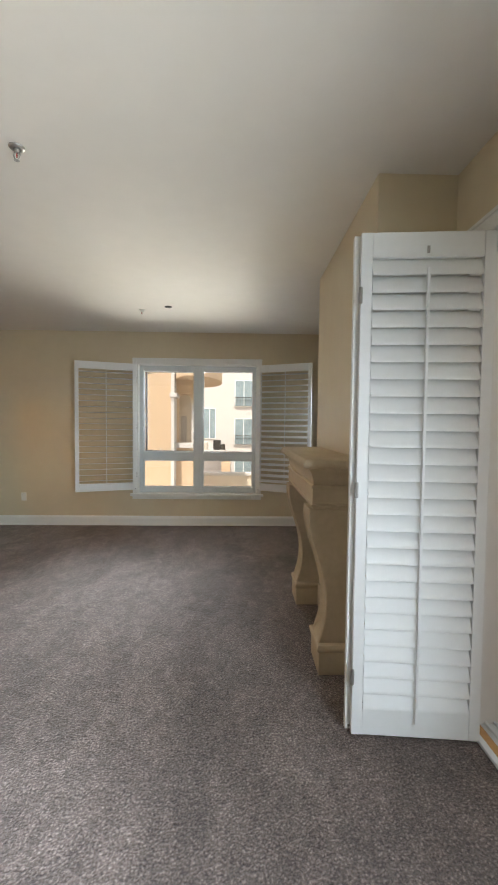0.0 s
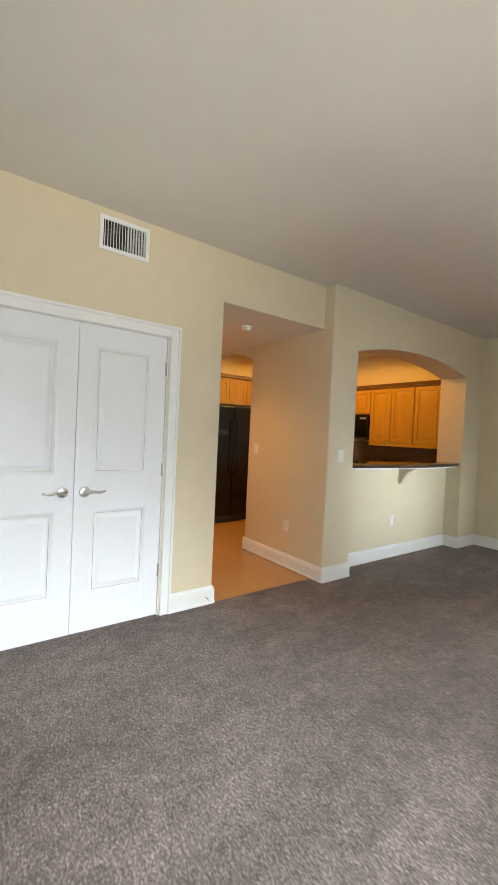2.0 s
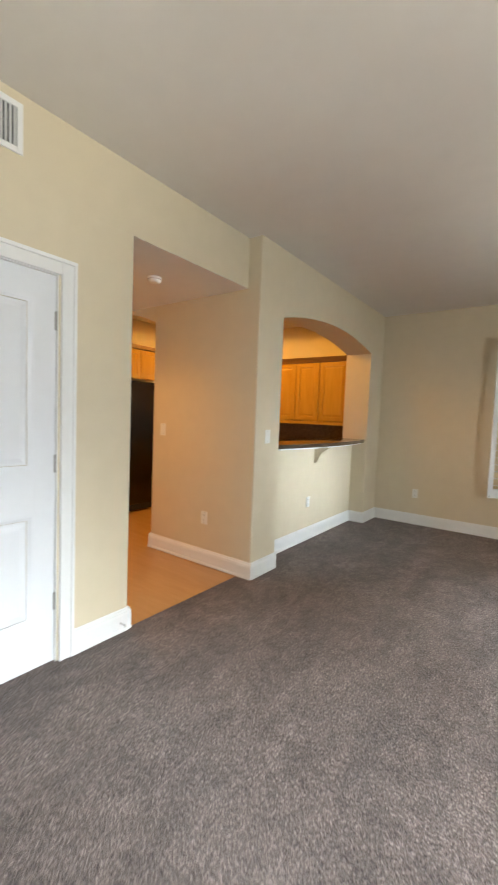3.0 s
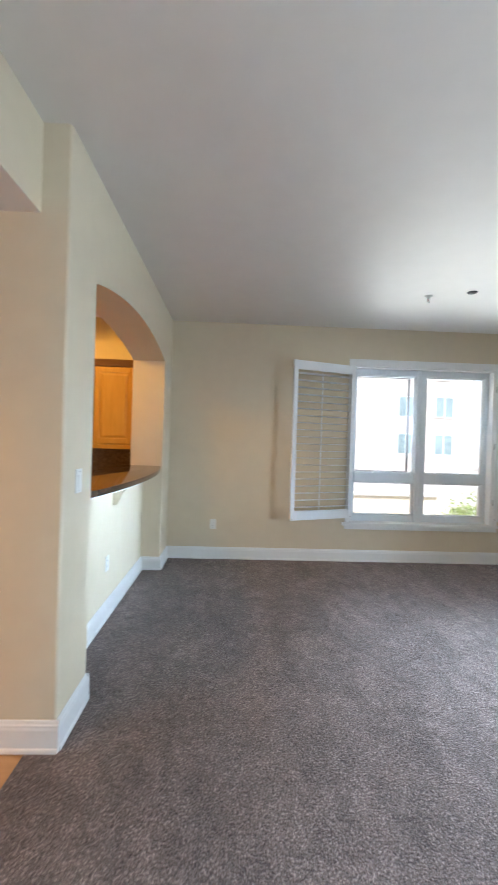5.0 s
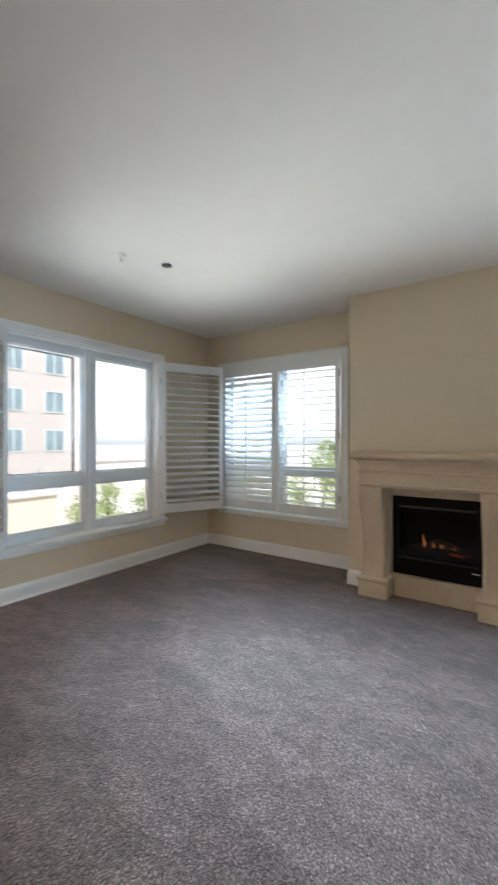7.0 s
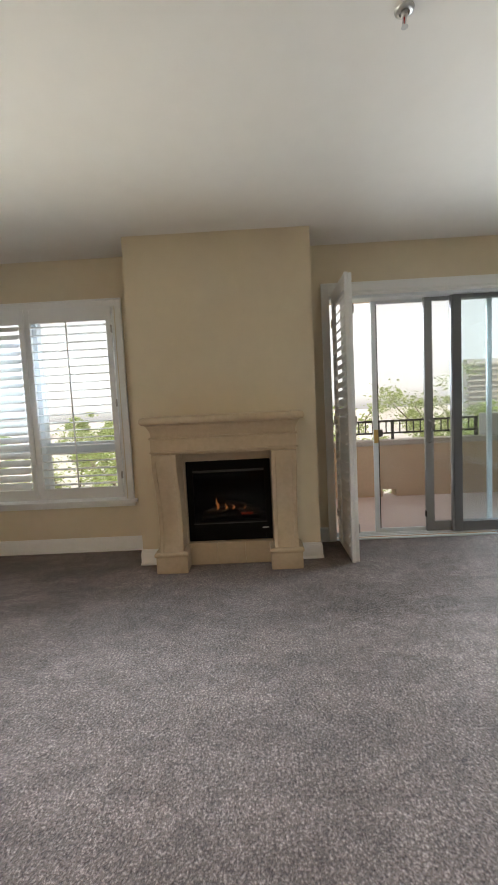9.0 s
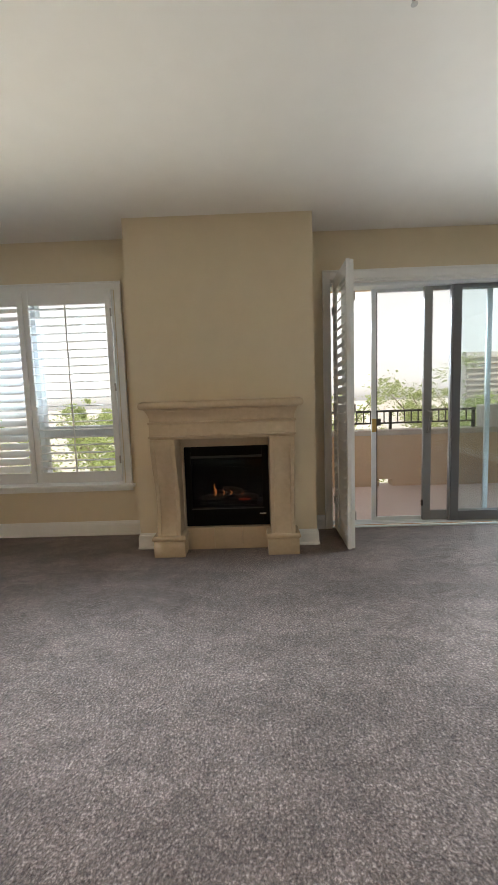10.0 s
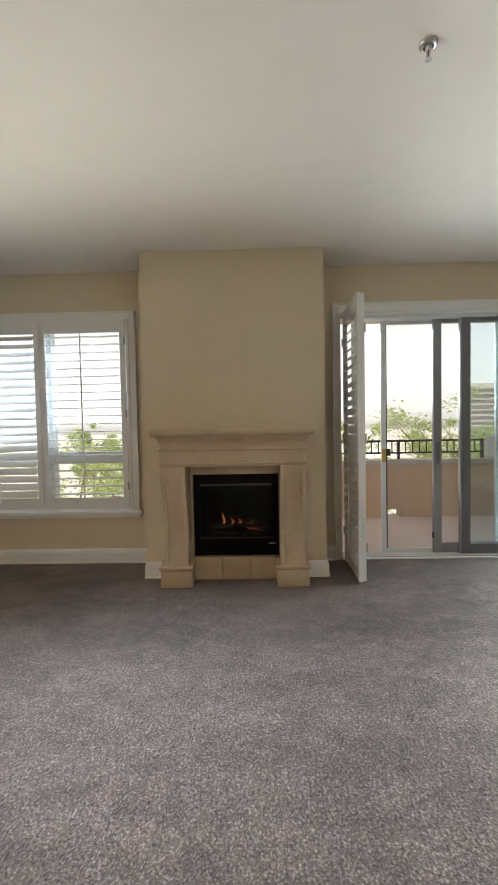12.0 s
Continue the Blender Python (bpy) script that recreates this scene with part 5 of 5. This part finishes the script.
for z in (2.55, -0.35, -3.2):
    rail = box((-0.30, FY - 0.16, z + 0.95), (1.14, FY - 0.12, z + 0.99))
    for k in range(13):
        box((-0.30 + k * 0.118, FY - 0.15, z + 0.32), (-0.288 + k * 0.118, FY - 0.13, z + 0.95), bm=rail)
    box((-0.30, FY - 0.16, z + 0.30), (1.14, FY - 0.10, z + 0.325), bm=rail)
    part("window_guard", rail, IRON, ab)

# peach wing with a white corner pilaster and an arched loggia
PY = 14.0
pw = thing("peach_wing", "peach stucco wing with white pilaster and arched loggia", "building", at=(-3.0, PY, -7.2))
part("wall", box((-9.0, PY, -7.2), (-2.20, PY + 5, 9.0)), STUCCO, pw)
part("pilaster", box((-2.20, PY - 0.12, -7.2), (-2.08, PY + 0.4, 9.0), 0.02), WHITEST, pw, "white pilaster")
part("capital", box((-2.24, PY - 0.2, 2.35), (-1.98, PY + 0.42, 2.50), 0.03), WHITEST, pw)
lg = box((-2.08, PY + 0.3, -7.2), (-1.45, PY + 0.6, 0.62))
arch_head("x", -2.08, -1.55, PY + 0.3, PY + 0.6, 2.15, 2.50, 3.6, lg)
part("loggia_front", lg, STUCCO, pw, "peach arched loggia front")
part("loggia_column", box((-1.55, PY + 0.28, 0.62), (-1.45, PY + 0.6, 2.15), 0.01), WHITEST, pw, "white loggia column")
part("loggia_ledge", box((-2.10, PY + 0.16, 0.62), (-1.41, PY + 0.62, 0.80), 0.02), WHITEST, pw, "white ledge")
part("loggia_back", box((-2.08, PY + 0.95, -7.2), (-1.50, PY + 1.1, 3.6)), BEIGE, pw, "pale beige recess")
part("loggia_door", box((-2.02, PY + 0.92, 0.3), (-1.80, PY + 0.949, 1.75), 0.01), CAP, pw, "grey panel door")
disc = [(-1.35 + 0.82 * math.cos(2 * math.pi * k / 40), PY + 1.0 - 2.0 * math.sin(2 * math.pi * k / 40)) for k in range(40)]
part("round_canopy", extrude(disc, "z", 2.97, 3.35, bevel=0.04), STUCCO, pw, "round peach canopy")

# low garden wall and pale building far east
gw = thing("garden_wall", "low pale beige stucco wall with white coping", "wall", at=(6, 20.5, -7.2))
part("wall", box((-2.0, 20.4, -7.2), (7.2, 20.7, -1.1)), BEIGE, gw)
part("coping", box((-2.1, 20.3, -1.1), (7.3, 20.8, -0.95), 0.03), WHITEST, gw)
pk = thing("slatted_building", "pale distant building with long horizontal bands", "building", at=(62, -44, -7.2))
part("wall", box((62, -64, -7.2), (63.5, -30.5, 7.6)), WHITEST, pk)
for k in range(13):
    part("band", box((61.2, -64.2, -3.6 + 0.85 * k), (62.0, -30.3, -3.28 + 0.85 * k), 0.03), CAP, pk)
for x0, y0, w, d, h in ((60, 44, 20, 10, 6.0), (38, 62, 16, 9, 5.5), (20, 84, 22, 10, 6.2)):
    lo = thing("low_building", "pale low distant building with flat roof", "building", at=(x0, y0, -7.2), group="low buildings far off")
    part("wall", box((x0 - w / 2, y0 - d / 2, -7.2), (x0 + w / 2, y0 + d / 2, -7.2 + h)), WHITEST, lo)
    part("roof", box((x0 - w / 2 - 0.3, y0 - d / 2 - 0.3, -7.2 + h), (x0 + w / 2 + 0.3, y0 + d / 2 + 0.3, -6.8 + h), 0.05), ROOFING, lo)


def tree(x, y, height, spread, seed, leaves=6500, size=0.075, label="leafy green street tree"):
    """A tapered trunk with limbs and a crown of small leaves in uneven clumps."""
    rng = random.Random(seed)
    t = thing("tree", label, "tree", at=(x, y, -7.2), group="trees below the balcony")
    base = Vector((x, y, -7.2))
    lean = Vector((rng.uniform(-0.3, 0.3), rng.uniform(-0.3, 0.3), 0))
    trunk = [base + lean * (k / 5) + Vector((rng.uniform(-0.06, 0.06), rng.uniform(-0.06, 0.06), height * 0.62 * k / 5)) for k in range(6)]
    bm = tube(trunk, [0.20, 0.17, 0.15, 0.13, 0.10, 0.07], 9)
    tips = []
    for k in range(13):
        a = k * 2.4 + rng.uniform(-0.4, 0.4)
        s = trunk[2 + k % 4]
        reach = spread * rng.uniform(0.45, 1.0)
        end = s + Vector((math.cos(a) * reach, math.sin(a) * reach, height * rng.uniform(0.14, 0.40)))
        end.z = min(end.z, -7.2 + height)
        midp = s.lerp(end, 0.5) + Vector((0, 0, 0.25))
        tube([s, midp, end], [0.055, 0.035, 0.012], 6, bm=bm)
        tips += [end, midp, s.lerp(end, 0.75), s.lerp(end, 0.9) + Vector((rng.uniform(-0.4, 0.4), rng.uniform(-0.4, 0.4), rng.uniform(0, 0.5)))]
    part("trunk", bm, BARK, t, smooth=60)
    tips.append(base + lean + Vector((0, 0, height)))
    verts, faces = [], []
    clumps = [(p, rng.uniform(0.30, 0.62)) for p in tips]
    for k in range(leaves):
        c, r = clumps[rng.randrange(len(clumps))]
        p = c + Vector((rng.gauss(0, 0.55), rng.gauss(0, 0.55), rng.gauss(0, 0.42))) * r
        a, b = Vector((rng.uniform(-1, 1), rng.uniform(-1, 1), rng.uniform(-0.7, 0.7))).normalized(), Vector((rng.uniform(-1, 1), rng.uniform(-1, 1), rng.uniform(-0.3, 1)))
        b = (b - a * a.dot(b)).normalized()
        s = size * rng.uniform(0.6, 1.25)
        i = len(verts)
        verts += [p - a * s, p + b * s * 0.42 + a.cross(b) * s * 0.12, p + a * s, p - b * s * 0.42 + a.cross(b) * s * 0.12]
        faces.append((i, i + 1, i + 2, i + 3))
    me = bpy.data.meshes.new("crown")
    me.from_pydata([tuple(v_) for v_ in verts], [], faces)
    me.materials.append(LEAF)
    part("crown", me, LEAF, t)


tree(9.5, 2.0, 8.5, 2.2, 11, 9000, 0.06)
tree(10.5, 6.6, 8.2, 2.2, 12)
tree(9.6, -1.2, 8.8, 2.0, 13, 9000, 0.06)
tree(13.0, -4.6, 9.2, 2.4, 14, 9000, 0.07)
tree(12.5, 10.2, 8.0, 2.3, 15)
tree(8.2, 15.6, 6.1, 1.9, 16)
tree(14.5, 17.5, 8.4, 2.3, 17)
tree(18.0, 3.0, 8.6, 2.8, 18, 6000, 0.10)
tree(20.0, 22.0, 8.3, 2.8, 19, 5000, 0.11)
tree(5.3, 14.0, 7.3, 1.2, 20, 5000)
tree(24.0, -3.0, 8.4, 3.0, 21, 5000, 0.13)
tree(27.0, 6.5, 8.0, 3.2, 22, 5000, 0.14)
tree(30.0, 13.0, 8.2, 3.2, 23, 5000, 0.14)
tree(26.0, -11.0, 8.6, 3.0, 24, 5000, 0.13)
tree(14.0, -6.1, 9.7, 1.3, 25, 6000, 0.07)
tree(6.4, 17.6, 5.9, 0.9, 26, 7000, 0.07, "rounded dark green shrub beside a wall")
tree(27.0, 31.0, 8.9, 3.0, 27, 6000, 0.13)
tree(36.0, 30.0, 9.2, 3.4, 28, 6000, 0.15)
tree(44.0, 22.0, 9.0, 3.6, 29, 6000, 0.17)
